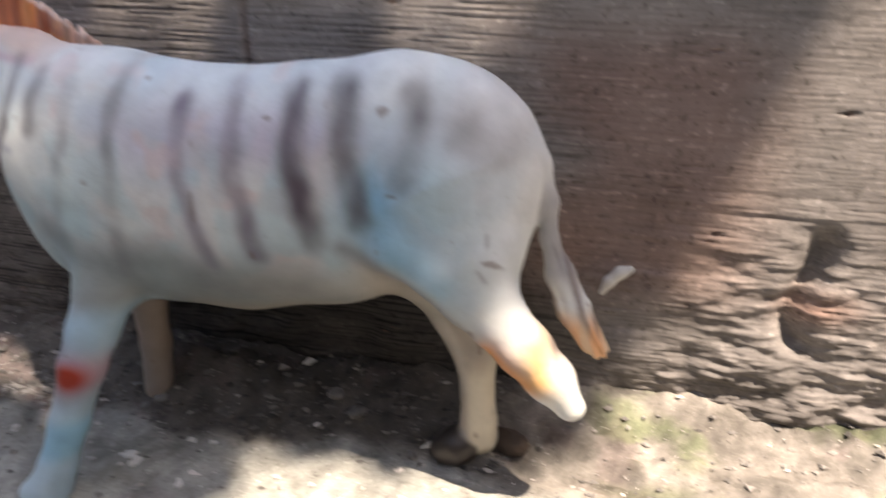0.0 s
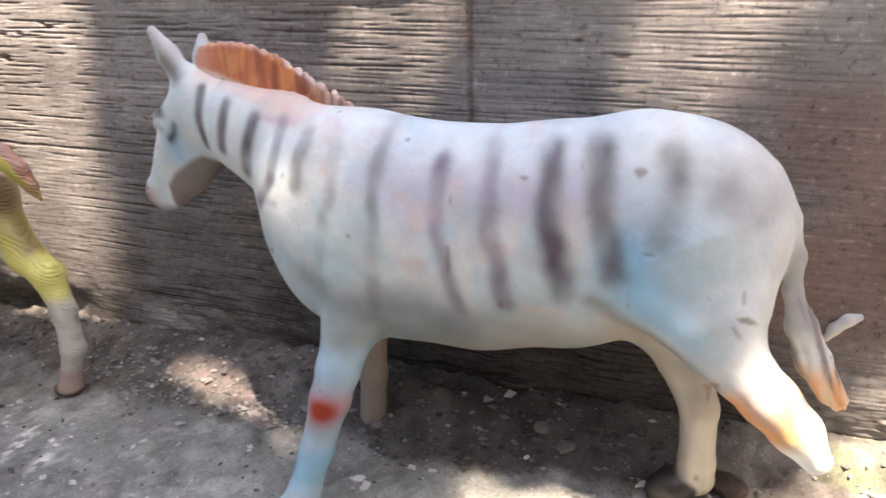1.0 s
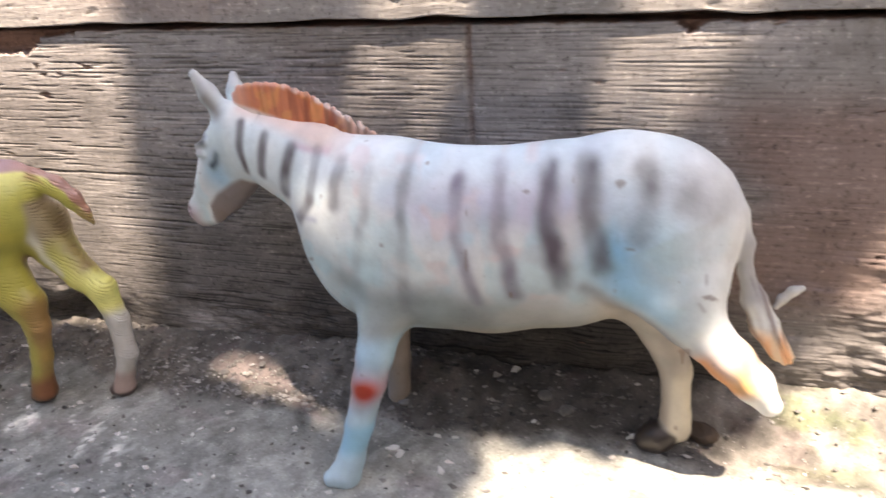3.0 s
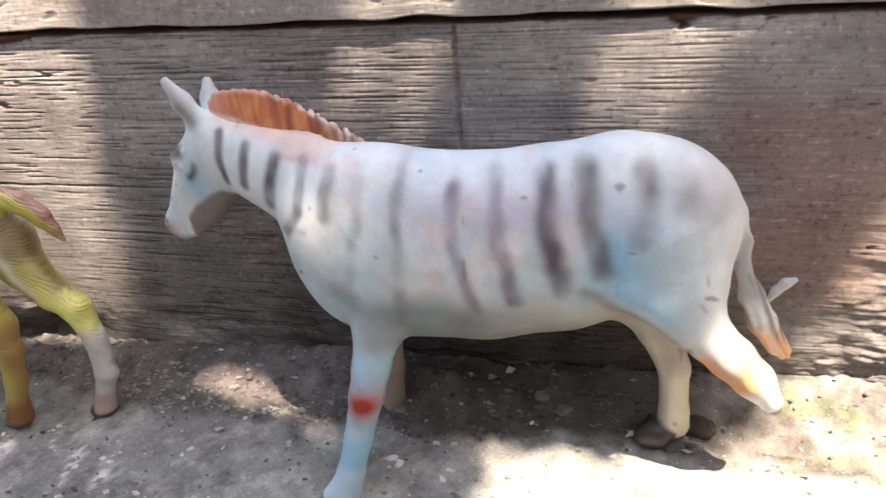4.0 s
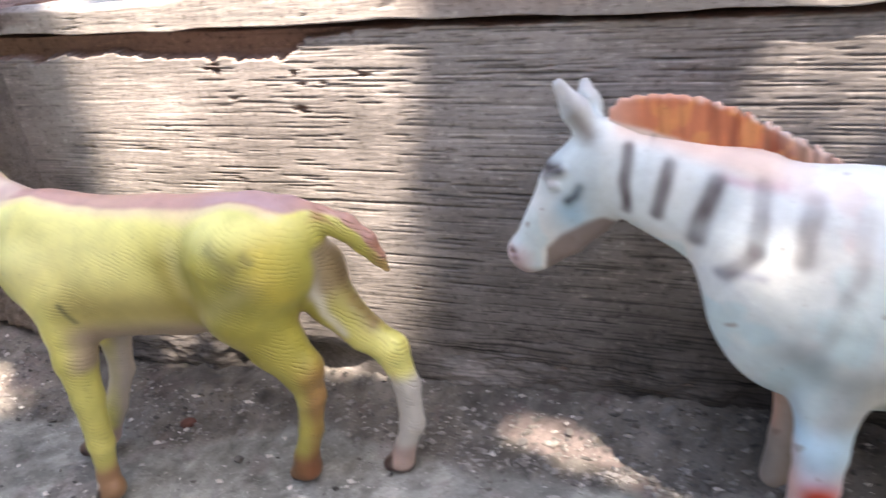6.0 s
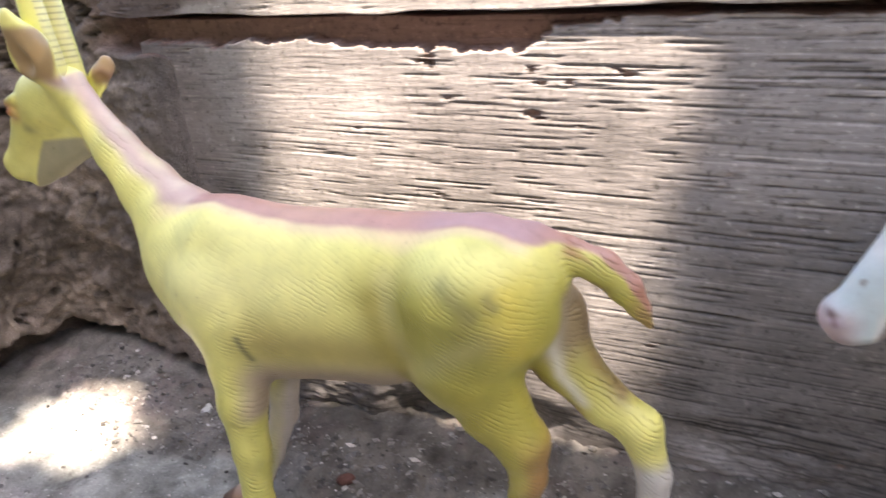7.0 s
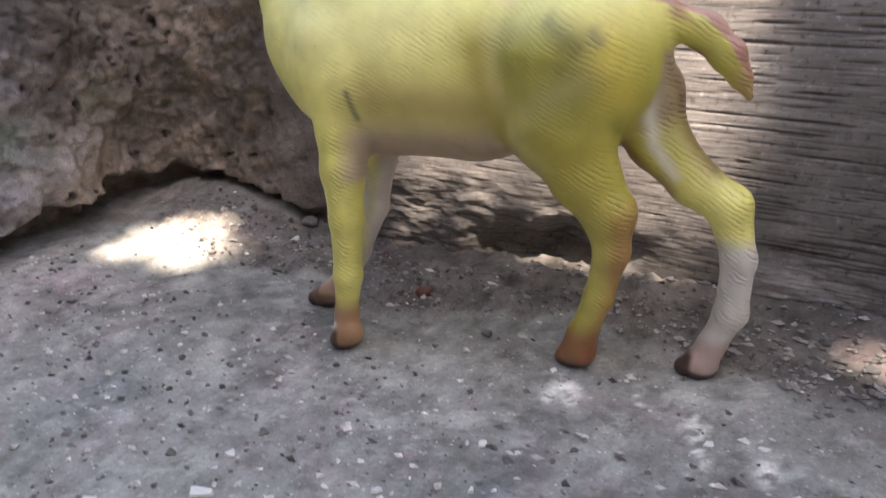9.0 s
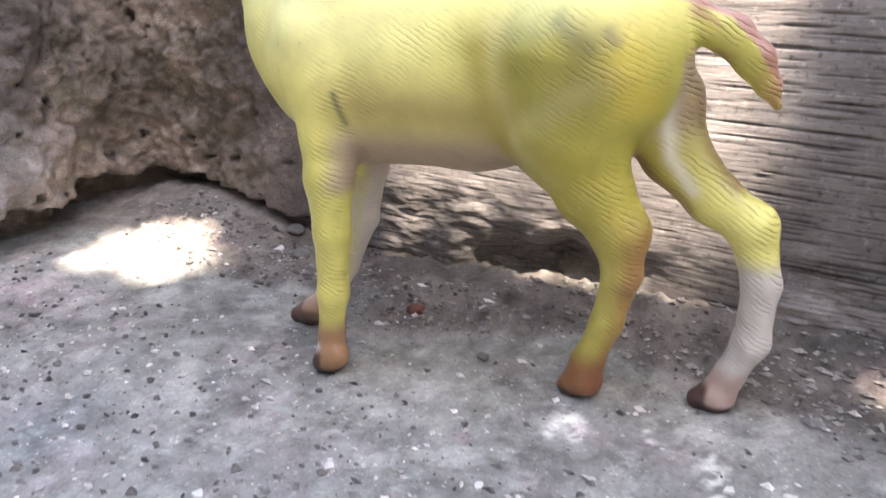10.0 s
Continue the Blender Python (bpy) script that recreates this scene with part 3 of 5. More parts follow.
closing_wall("wall_opposite", (-2.2, -1.25, -0.1), (1.75, -1.05, 1.25))
closing_wall("wall_end", (1.55, -1.048, -0.1), (1.75, 0.4, 1.25))


# ---- toy zebra ----
def stroke(p, q, P, width):
    """Soft airbrush stroke between two (x, z) points."""
    p, q = np.array(p), np.array(q)
    d = q - p
    t = np.clip(((P[:, [0, 2]] - p) @ d) / (d @ d), 0, 1)
    off = np.linalg.norm(P[:, [0, 2]] - p - t[:, None] * d, axis=1)
    return np.exp(-(off / width) ** 2)


def daub(C, amount, colour):
    amount = np.clip(amount, 0, 1)[:, None]
    return C * (1 - amount) + np.array(colour) * amount


MANE_X = [-0.035, -0.031, -0.025, -0.015, -0.006, 0.004, 0.012, 0.020, 0.030, 0.041]
MANE_TOP = [0.1462, 0.1496, 0.1508, 0.1510, 0.1500, 0.1468, 0.1430, 0.1390, 0.1338, 0.1280]


def along(points, P, width):
    """Airbrush stroke through several (x, z) points."""
    return np.max([stroke(p, q, P, width) for p, q in zip(points, points[1:])], axis=0)


def toy_zebra():
    c = Clay((-0.085, -0.100, -0.012), (0.200, 0.005, 0.166), 0.0008)
    # trunk
    c.chain((0.0305, -0.037, 0.0820, 0.0298), (0.042, -0.037, 0.0908, 0.0396), (0.075, -0.035, 0.0892, 0.0382), (0.103, -0.033, 0.0925, 0.0370), (0.128, -0.031, 0.0985, 0.0346), (0.136, -0.031, 0.0985, 0.0338), wide=0.60)
    # neck and head
    c.chain((0.022, -0.035, 0.102, 0.0285), (0.0065, -0.030, 0.1140, 0.0215), (-0.032, -0.024, 0.1262, 0.0145), soft=0.008, wide=0.62)
    c.chain((-0.036, -0.021, 0.1285, 0.0140), (-0.0465, -0.020, 0.1190, 0.0122), (-0.0630, -0.020, 0.0930, 0.0072), soft=0.004, wide=0.78)
    c.limb((-0.0405, -0.020, 0.1135), (-0.0445, -0.020, 0.1085), 0.0112, 0.0082, 0.004, 0.72)
    c.limb((-0.0655, -0.020, 0.0915), (-0.0640, -0.020, 0.0890), 0.0062, 0.0056, 0.003, 0.95)
    c.chain((-0.0415, -0.020, 0.1075, 0.0086), (-0.0490, -0.020, 0.0995, 0.0074), (-0.0585, -0.020, 0.0912, 0.0060), soft=0.003, wide=0.7)
    for side in (-1, 1):
        c.limb((-0.0550, -0.020 + side * 0.0070, 0.1240), (-0.0500, -0.020 + side * 0.0085, 0.1262), 0.0018, 0.0016, 0.002)
        c.limb((-0.0535, -0.020 + side * 0.0082, 0.1212), (-0.0520, -0.020 + side * 0.0084, 0.1213), 0.0022, 0.0020, 0.001)
        c.limb((-0.0690, -0.020 + side * 0.0045, 0.0930), (-0.0680, -0.020 + side * 0.0065, 0.0935), 0.0009, 0.0012, 0.001, cut=True)
    c.limb((-0.0725, -0.028, 0.0872), (-0.0630, -0.029, 0.0880), 0.0008, 0.0005, 0.0008, cut=True)
    # ears
    for b, t in (((-0.0412, -0.0250, 0.1385), (-0.0512, -0.0258, 0.1548)), ((-0.0420, -0.0120, 0.1385), (-0.0448, -0.0066, 0.1512))):
        mid = [0.5 * (p + q) for p, q in zip(b, t)]
        c.chain((*b, 0.0046), (*mid, 0.0044), (*t, 0.0022), soft=0.003, wide=0.7)
        c.limb((mid[0] - 0.004, mid[1] - 0.0045, mid[2]), (t[0] - 0.003, t[1] - 0.004, t[2] - 0.001), 0.0022, 0.001, 0.002, cut=True)
    # mane, tuft by tuft, in finer clay
    mane = Clay((-0.043, -0.048, 0.112), (0.050, -0.012, 0.156), 0.0005)
    for i in range(58):
        t = i / 57
        x = -0.0340 + 0.0740 * t
        top = np.interp(x, MANE_X, MANE_TOP) + (0.0002 + 0.0003 * (x > -0.005)) * (math.sin(i * 2.4) + 0.6 * math.sin(i * 5.1))
        foot = np.interp(x, [-0.034, 0.010, 0.036], [0.136, 0.1255, 0.119])
        y = np.interp(x, [-0.034, 0.02, 0.036], [-0.024, -0.0315, -0.033])
        lean = 0.0009 * math.sin(i * 1.7)
        fine = step(-0.012, 0.006, x)
        mane.limb((x + 0.0025 + 0.3 * lean, y, foot), (x + lean, y + 0.0004 * math.sin(i * 3.1), top - 0.0012), 0.0036, 0.0014 - 0.0004 * fine, 0.0011 - 0.0006 * fine, 0.9)
    MP, MF = mane.skin()
    # near fore leg, far fore leg
    c.chain((0.037, -0.046, 0.072, 0.0120), (0.0352, -0.051, 0.060, 0.0096), (0.0335, -0.0590, 0.047, 0.0074), (0.0322, -0.0642, 0.0375, 0.0067), (0.0285, -0.0700, 0.020, 0.0055), (0.0250, -0.0745, 0.006, 0.0054), (0.0228, -0.0762, -0.001, 0.0064), soft=0.005)
    c.chain((0.034, -0.030, 0.070, 0.0100), (0.0310, -0.028, 0.045, 0.0062), (0.0305, -0.027, 0.025, 0.0052), (0.0290, -0.027, 0.006, 0.0054), soft=0.005)
    # broken near hind leg, far hind leg
    c.chain((0.1400, -0.038, 0.094, 0.0235), (0.1485, -0.042, 0.0795, 0.0165), (0.1530, -0.045, 0.0710, 0.0112), (0.1595, -0.047, 0.0620, 0.0086), (0.1675, -0.049, 0.0550, 0.0080), (0.1755, -0.050, 0.0470, 0.0070), (0.1820, -0.050, 0.0385, 0.0044), soft=0.006, wide=0.85)
    c.chain((0.1180, -0.043, 0.0930, 0.0120), (0.1300, -0.0465, 0.0835, 0.0100), (0.1420, -0.0480, 0.0760, 0.0078), (0.1510, -0.0480, 0.0670, 0.0070), soft=0.004, wide=0.9)
    c.chain((0.1320, -0.026, 0.080, 0.0200), (0.1440, -0.027, 0.054, 0.0090), (0.1510, -0.028, 0.035, 0.0060), (0.1525, -0.0270, 0.013, 0.0058), (0.1530, -0.0265, 0.006, 0.0064), soft=0.006)
    c.chain((0.1495, -0.0285, 0.0050, 0.0056), (0.1455, -0.0300, 0.0026, 0.0066), (0.1415, -0.0305, 0.0010, 0.0050), soft=0.0015)
    c.limb((0.0222, -0.0765, 0.0), (0.0175, -0.0785, -0.0025), 0.0058, 0.0040, 0.002)
    # tail
    m = -0.031
    c.chain((0.1590, m, 0.1160, 0.0044), (0.1665, m, 0.1040, 0.0034), (0.1706, m, 0.0930, 0.0026), (0.1715, m, 0.0820, 0.0024), (0.1755, m, 0.0710, 0.0042), (0.1805, m, 0.0600, 0.0048), (0.1862, m, 0.0490, 0.0030), soft=0.002)
    # brush of the tail, in finer clay
    brush = Clay((0.164, m - 0.011, 0.038), (0.198, m + 0.011, 0.084), 0.0005)
    for i in range(22):
        a = i * 2.4
        r = 0.0036 * math.sqrt((i + 0.5) / 22)
        u, w = r * math.cos(a), r * math.sin(a)
        brush.chain((0.1745 + 0.6 * u, m + 0.6 * w, 0.0765, 0.0010), (0.1795 + 1.15 * u, m + 1.15 * w, 0.0620, 0.0013), (0.1890 + 0.7 * u, m + 0.7 * w, 0.0475 + 0.0018 * math.sin(i * 3.3), 0.0009), soft=0.0005)
    BP, BF = brush.skin()
    P, F = c.skin()
    F = np.concatenate([F, MF + len(P), BF + len(P) + len(MP)])
    hair = np.concatenate([np.zeros(len(P)), np.ones(len(MP)), np.zeros(len(BP))])
    P = np.concatenate([P, MP, BP])
    x, y, z = P.T
    C = np.tile((0.87, 0.89, 0.85), (len(P), 1))
    cloud = vnoise(x * 70, z * 70, 31)
    C = daub(C, 0.40 * step(0.0, 0.8, cloud), (0.60, 0.78, 0.84))
    C = daub(C, 0.15 * step(0.0, 0.8, vnoise(x * 60, z * 60, 32)) * step(0.02, 0.04, x), (0.78, 0.66, 0.74))
    C = daub(C, 0.4 * step(0.10, 0.13, z) * step(0.03, 0.06, x) * step(0.14, 0.11, x), (0.58, 0.77, 0.88))
    C = daub(C, 0.80 * np.exp(-((x - 0.082) / 0.030) ** 2 - ((z - 0.111) / 0.008) ** 2) * (0.75 + 0.6 * cloud), (0.53, 0.40, 0.60))
    C = daub(C, 0.50 * step(0.1, 0.7, fractal(x * 95, z * 95, 37, 3)) * step(0.015, 0.03, x) * step(0.12, 0.10, x) * step(0.068, 0.08, z), (0.84, 0.66, 0.62))
    C = daub(C, 0.45 * step(0.0, 0.6, fractal(x * 80, z * 60, 38, 3)) * step(0.122, 0.10, z) * step(0.16, 0.14, x), (0.50, 0.76, 0.80))
    C = daub(C, 0.60 * np.exp(-((x - 0.150) / 0.012) ** 2 - ((z - 0.116) / 0.007) ** 2) * (0.8 + 0.5 * vnoise(x * 160, z * 160, 39)), (0.24, 0.22, 0.20))
    C = daub(C, 0.50 * along(((0.000, 0.1285), (0.009, 0.1270), (0.016, 0.1275)), P, 0.0016), (0.62, 0.32, 0.40))
    C = daub(C, 0.40 * along(((0.0005, 0.1005), (0.007, 0.1025), (0.012, 0.1025)), P, 0.0014), (0.22, 0.22, 0.34))
    # Belly shade and the warm bounce along its rim, put into the paint.
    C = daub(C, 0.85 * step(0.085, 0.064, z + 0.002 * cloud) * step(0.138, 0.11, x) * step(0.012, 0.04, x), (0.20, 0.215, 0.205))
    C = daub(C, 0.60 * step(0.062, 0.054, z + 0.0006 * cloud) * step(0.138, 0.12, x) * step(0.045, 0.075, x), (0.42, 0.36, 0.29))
    C = daub(C, 0.85 * stroke((0.1270, 0.0960), (0.1325, 0.0830), P, 0.0105), (0.17, 0.53, 0.74))
    C = daub(C, 0.55 * stroke((0.134, 0.085), (0.143, 0.074), P, 0.0060), (0.32, 0.66, 0.84))
    C = daub(C, 0.5 * np.exp(-((x - 0.142) / 0.014) ** 2 - ((z - 0.088) / 0.012) ** 2), (0.62, 0.80, 0.88))
    C = daub(C, 0.40 * np.exp(-((x - 0.02) / 0.025) ** 2 - ((z - 0.078) / 0.018) ** 2), (0.50, 0.74, 0.76))
    C = daub(C, 0.35 * np.exp(-((x - 0.058) / 0.012) ** 2 - ((z - 0.074) / 0.014) ** 2), (0.52, 0.70, 0.70))
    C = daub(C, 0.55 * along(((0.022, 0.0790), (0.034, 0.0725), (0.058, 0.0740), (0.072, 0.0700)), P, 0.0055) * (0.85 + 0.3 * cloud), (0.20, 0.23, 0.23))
    wob = 0.0012 * vnoise(z * 120, x * 90, 3)
    Q = P + np.stack([wob, 0 * wob, 0 * wob], -1)
    grain = 0.85 + 0.3 * vnoise(x * 220, z * 160, 5)
    for pts, w, k, tint in ((((0.036, 0.122), (0.034, 0.100), (0.029, 0.080)), 0.0030, 0.45, (0.22, 0.20, 0.22)),
                            (((0.0505, 0.130), (0.050, 0.105), (0.0485, 0.068)), 0.0026, 0.62, (0.18, 0.17, 0.18)),
                            (((0.0700, 0.120), (0.0700, 0.1000), (0.0765, 0.074)), 0.0030, 0.66, (0.20, 0.15, 0.21)),
                            (((0.0850, 0.124), (0.0855, 0.1020), (0.0915, 0.078)), 0.0036, 0.74, (0.20, 0.15, 0.20)),
                            (((0.1012, 0.124), (0.1025, 0.1040), (0.1085, 0.083)), 0.0045, 0.97, (0.13, 0.10, 0.12)),
                            (((0.1155, 0.127), (0.1165, 0.1080), (0.1215, 0.091)), 0.0048, 0.97, (0.13, 0.11, 0.11)),
                            (((0.1345, 0.124), (0.1350, 0.114), (0.1335, 0.104)), 0.0052, 0.80, (0.15, 0.12, 0.11)),
                            (((0.148, 0.114), (0.158, 0.110)), 0.0050, 0.42, (0.17, 0.16, 0.14))):
        a = along(pts, Q, w)
        C = daub(C, k * grain * (0.55 * a + 0.45 * step(0.15, 0.95, a)) * (0.85 + 0.35 * vnoise(x * 55, z * 75, 19)) * step(0.1335, 0.1240, z), tint)
    for a, b, w, k in (((-0.0292, 0.1355), (-0.0288, 0.1155), 0.0023, 0.95), ((-0.0160, 0.131), (-0.0185, 0.1155), 0.0027, 0.92), ((-0.0020, 0.1275), (-0.0075, 0.109), 0.0032, 0.95),
                       ((0.0115, 0.127), (0.0085, 0.110), 0.0028, 0.72), ((0.0085, 0.110), (0.0025, 0.1005), 0.0028, 0.75), ((0.0235, 0.124), (0.0220, 0.110), 0.0036, 0.70)):
        C = daub(C, k * grain * step(0.06, 0.95, stroke(a, b, Q, w)), (0.13, 0.105, 0.11))
    # head
    C = daub(C, 0.7 * np.exp(-((x + 0.0475) / 0.007) ** 2 - ((z - 0.112) / 0.009) ** 2) * step(-0.018, -0.022, y), (0.30, 0.62, 0.82))
    C = daub(C, 0.95 * along(((-0.0440, 0.1215), (-0.0455, 0.1180), (-0.0480, 0.1160)), P, 0.0019) * step(-0.020, -0.024, y), (0.03, 0.045, 0.07))
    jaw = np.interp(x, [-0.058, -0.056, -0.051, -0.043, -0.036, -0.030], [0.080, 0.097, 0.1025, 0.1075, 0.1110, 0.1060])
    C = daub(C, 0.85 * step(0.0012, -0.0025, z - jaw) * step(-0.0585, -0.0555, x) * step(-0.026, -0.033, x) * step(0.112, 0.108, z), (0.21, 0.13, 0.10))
    C = daub(C, 0.40 * step(0.115, 0.125, z) * step(-0.034, -0.040, x) * (1 - hair), (0.52, 0.72, 0.78))
    C = daub(C, 0.75 * step(-0.058, -0.0675, x) * step(0.100, 0.091, z), (0.66, 0.42, 0.42))
    C = daub(C, 0.8 * stroke((-0.0695, 0.0945), (-0.0680, 0.0915), P, 0.0012), (0.24, 0.12, 0.12))
    C = daub(C, 0.55 * step(0.089, 0.083, z) * step(-0.045, -0.06, x), (0.28, 0.17, 0.15))
    C = daub(C, 0.45 * step(0.143, 0.151, z) * step(-0.034, -0.037, x) * (1 - hair), (0.52, 0.42, 0.40))
    C = daub(C, 0.75 * stroke((-0.0415, 0.1390), (-0.0460, 0.1450), P, 0.0034) * step(-0.0240, -0.0270, y) * (1 - hair), (0.20, 0.14, 0.11))
    C = daub(C, 0.95 * stroke((-0.0565, 0.1262), (-0.0510, 0.1268), P, 0.0022), (0.06, 0.04, 0.035))
    C = daub(C, 0.50 * stroke((-0.0575, 0.1235), (-0.0530, 0.1225), P, 0.0018), (0.26, 0.16, 0.14))
    # mane
    crest = np.interp(x, MANE_X, MANE_TOP)
    base = np.interp(x, [-0.034, -0.022, -0.006, 0.010, 0.020, 0.033], [0.1430, 0.1402, 0.1356, 0.1315, 0.1290, 0.1255])
    inmane = np.maximum(hair, 0) * step(-0.001, 0.0012, z - base)
    C = daub(C, 0.70 * step(-0.0065, 0.0, z - base) * step(-0.036, -0.030, x) * step(0.03, 0.010, x) * step(0.002, 0.0, z - crest), (0.86, 0.56, 0.43))
    C = daub(C, inmane, (0.72, 0.23, 0.11))
    C = daub(C, inmane * 0.6 * step(-0.022, -0.034, x), (0.82, 0.46, 0.34))
    C = daub(C, inmane * np.clip(0.3 + 1.1 * vnoise(x * 420, z * 60, 9), 0, 0.9) * step(-0.03, 0.012, x), (0.27, 0.06, 0.03))
    C = daub(C, inmane * 0.55 * step(0.2, 0.7, fractal(x * 160, z * 130, 11, 3)), (0.86, 0.38, 0.13))
    C = daub(C, inmane * 0.38 * step(-0.030, -0.020, x) * np.clip(1.4 * vnoise(x * 620 + z * 90, z * 50, 12), 0, 1), (0.40, 0.10, 0.04))
    rear = step(0.006, 0.022, x - 1.2 * (crest - z))
    C = daub(C, inmane * rear * 0.75, (0.58, 0.43, 0.37))
    C = daub(C, inmane * step(0.006, 0.016, x) * np.clip(0.1 + 1.2 * vnoise(x * 600, z * 90, 10), 0, 0.7), (0.24, 0.12, 0.08))
    C = daub(C, inmane * 0.80 * step(-0.0024, -0.0006, z - crest) * step(-0.014, -0.002, x) * step(-0.3, 0.2, vnoise(x * 520, z * 0, 16)), (0.86, 0.74, 0.68))
    C = daub(C, inmane * 0.40 * step(-0.0020, 0.0, z - crest), (0.86, 0.52, 0.40))
    # legs
    fore = step(0.060, 0.052, z) * step(0.06, 0.045, x)
    C = daub(C, 0.62 * fore * step(-0.036, -0.044, y), (0.46, 0.72, 0.85))
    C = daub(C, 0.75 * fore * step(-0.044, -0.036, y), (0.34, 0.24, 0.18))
    C = daub(C, 1.19 * np.exp(-((x - 0.0325) / 0.0075) ** 2 - ((z - 0.0372) / 0.0056) ** 2) * step(-0.045, -0.055, y), (0.50, 0.045, 0.015))
    C = daub(C, 0.55 * stroke((0.024, 0.047), (0.024, 0.032), P, 0.003) * fore, (0.85, 0.45, 0.30))
    C = daub(C, 0.6 * step(0.025, 0.020, z) * step(0.008, 0.014, z) * step(0.05, 0.04, x) * step(-0.045, -0.055, y), (0.24, 0.60, 0.78))
    hock = step(-0.036, -0.041, y)
    C = daub(C, 0.90 * hock * stroke((0.1580, 0.0545), (0.1690, 0.0460), P, 0.0045), (0.88, 0.30, 0.05))
    C = daub(C, 0.70 * hock * stroke((0.1715, 0.0585), (0.1735, 0.0490), P, 0.0050), (0.92, 0.48, 0.08))
    # Upper far hind leg painted darker to carry the near thigh's shade.
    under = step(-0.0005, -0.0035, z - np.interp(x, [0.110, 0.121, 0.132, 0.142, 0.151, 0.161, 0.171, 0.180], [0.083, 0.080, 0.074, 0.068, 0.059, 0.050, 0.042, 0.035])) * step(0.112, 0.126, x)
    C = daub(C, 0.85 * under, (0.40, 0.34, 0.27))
    C = daub(C, 0.80 * under * step(0.044, 0.034, z) * step(0.1480, 0.1515, x), (0.74, 0.68, 0.54))
    # Shade under the thigh's edge, drawn as a dark stroke.
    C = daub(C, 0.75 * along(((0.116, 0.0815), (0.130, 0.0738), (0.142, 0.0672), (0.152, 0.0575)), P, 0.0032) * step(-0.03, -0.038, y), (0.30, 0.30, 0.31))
    C = daub(C, 0.40 * along(((0.1562, 0.0890), (0.1568, 0.0862)), Q, 0.0005) + 0.35 * along(((0.1548, 0.0795), (0.1565, 0.0765)), Q, 0.0006), (0.16, 0.11, 0.09))
    C = daub(C, 0.96 * step(0.0105, 0.0080, z - 0.6 * np.clip(0.148 - x, -0.01, 0.004)) * step(0.12, 0.13, x) * step(0.1545, 0.1525, x), (0.022, 0.015, 0.013))
    tuft = step(0.172, 0.176, x) * step(-0.0415, -0.039, y)
    C = daub(C, 0.85 * tuft * step(0.064, 0.054, z), (0.88, 0.40, 0.14))
    C = daub(C, 0.85 * step(0.170, 0.172, x) * step(0.084, 0.078, z) * step(0.050, 0.058, z) * np.clip(0.2 + 1.6 * vnoise(x * 840 + z * 330, x * 20 - z * 55, 14), 0, 1), (0.25, 0.19, 0.17))
    C = daub(C, 0.75 * tuft * step(0.062, 0.056, z) * np.clip(1.6 * vnoise(x * 840 + z * 330, x * 20 - z * 55, 17), 0, 1), (0.86, 0.66, 0.46))
    C = daub(C, 0.6 * step(0.104, 0.094, z) * step(0.066, 0.074, z) * step(0.167, 0.169, x) * step(-0.0365, -0.0355, y), (0.26, 0.23, 0.23))
    spot = vnoise(x * 190, z * 190 + y * 120, 15)
    C = daub(C, 0.6 * step(0.86, 0.94, spot), (0.24, 0.16, 0.12))
    C = C * (1 - 0.10 * np.clip(fractal(x * 60, z * 60 + y * 40, 13, 3), 0, 1))[:, None]
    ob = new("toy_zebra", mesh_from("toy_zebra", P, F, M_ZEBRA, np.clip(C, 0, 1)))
    return tagged(ob, "white vinyl toy zebra, grey stripes, orange mane, broken hind leg", "toy")


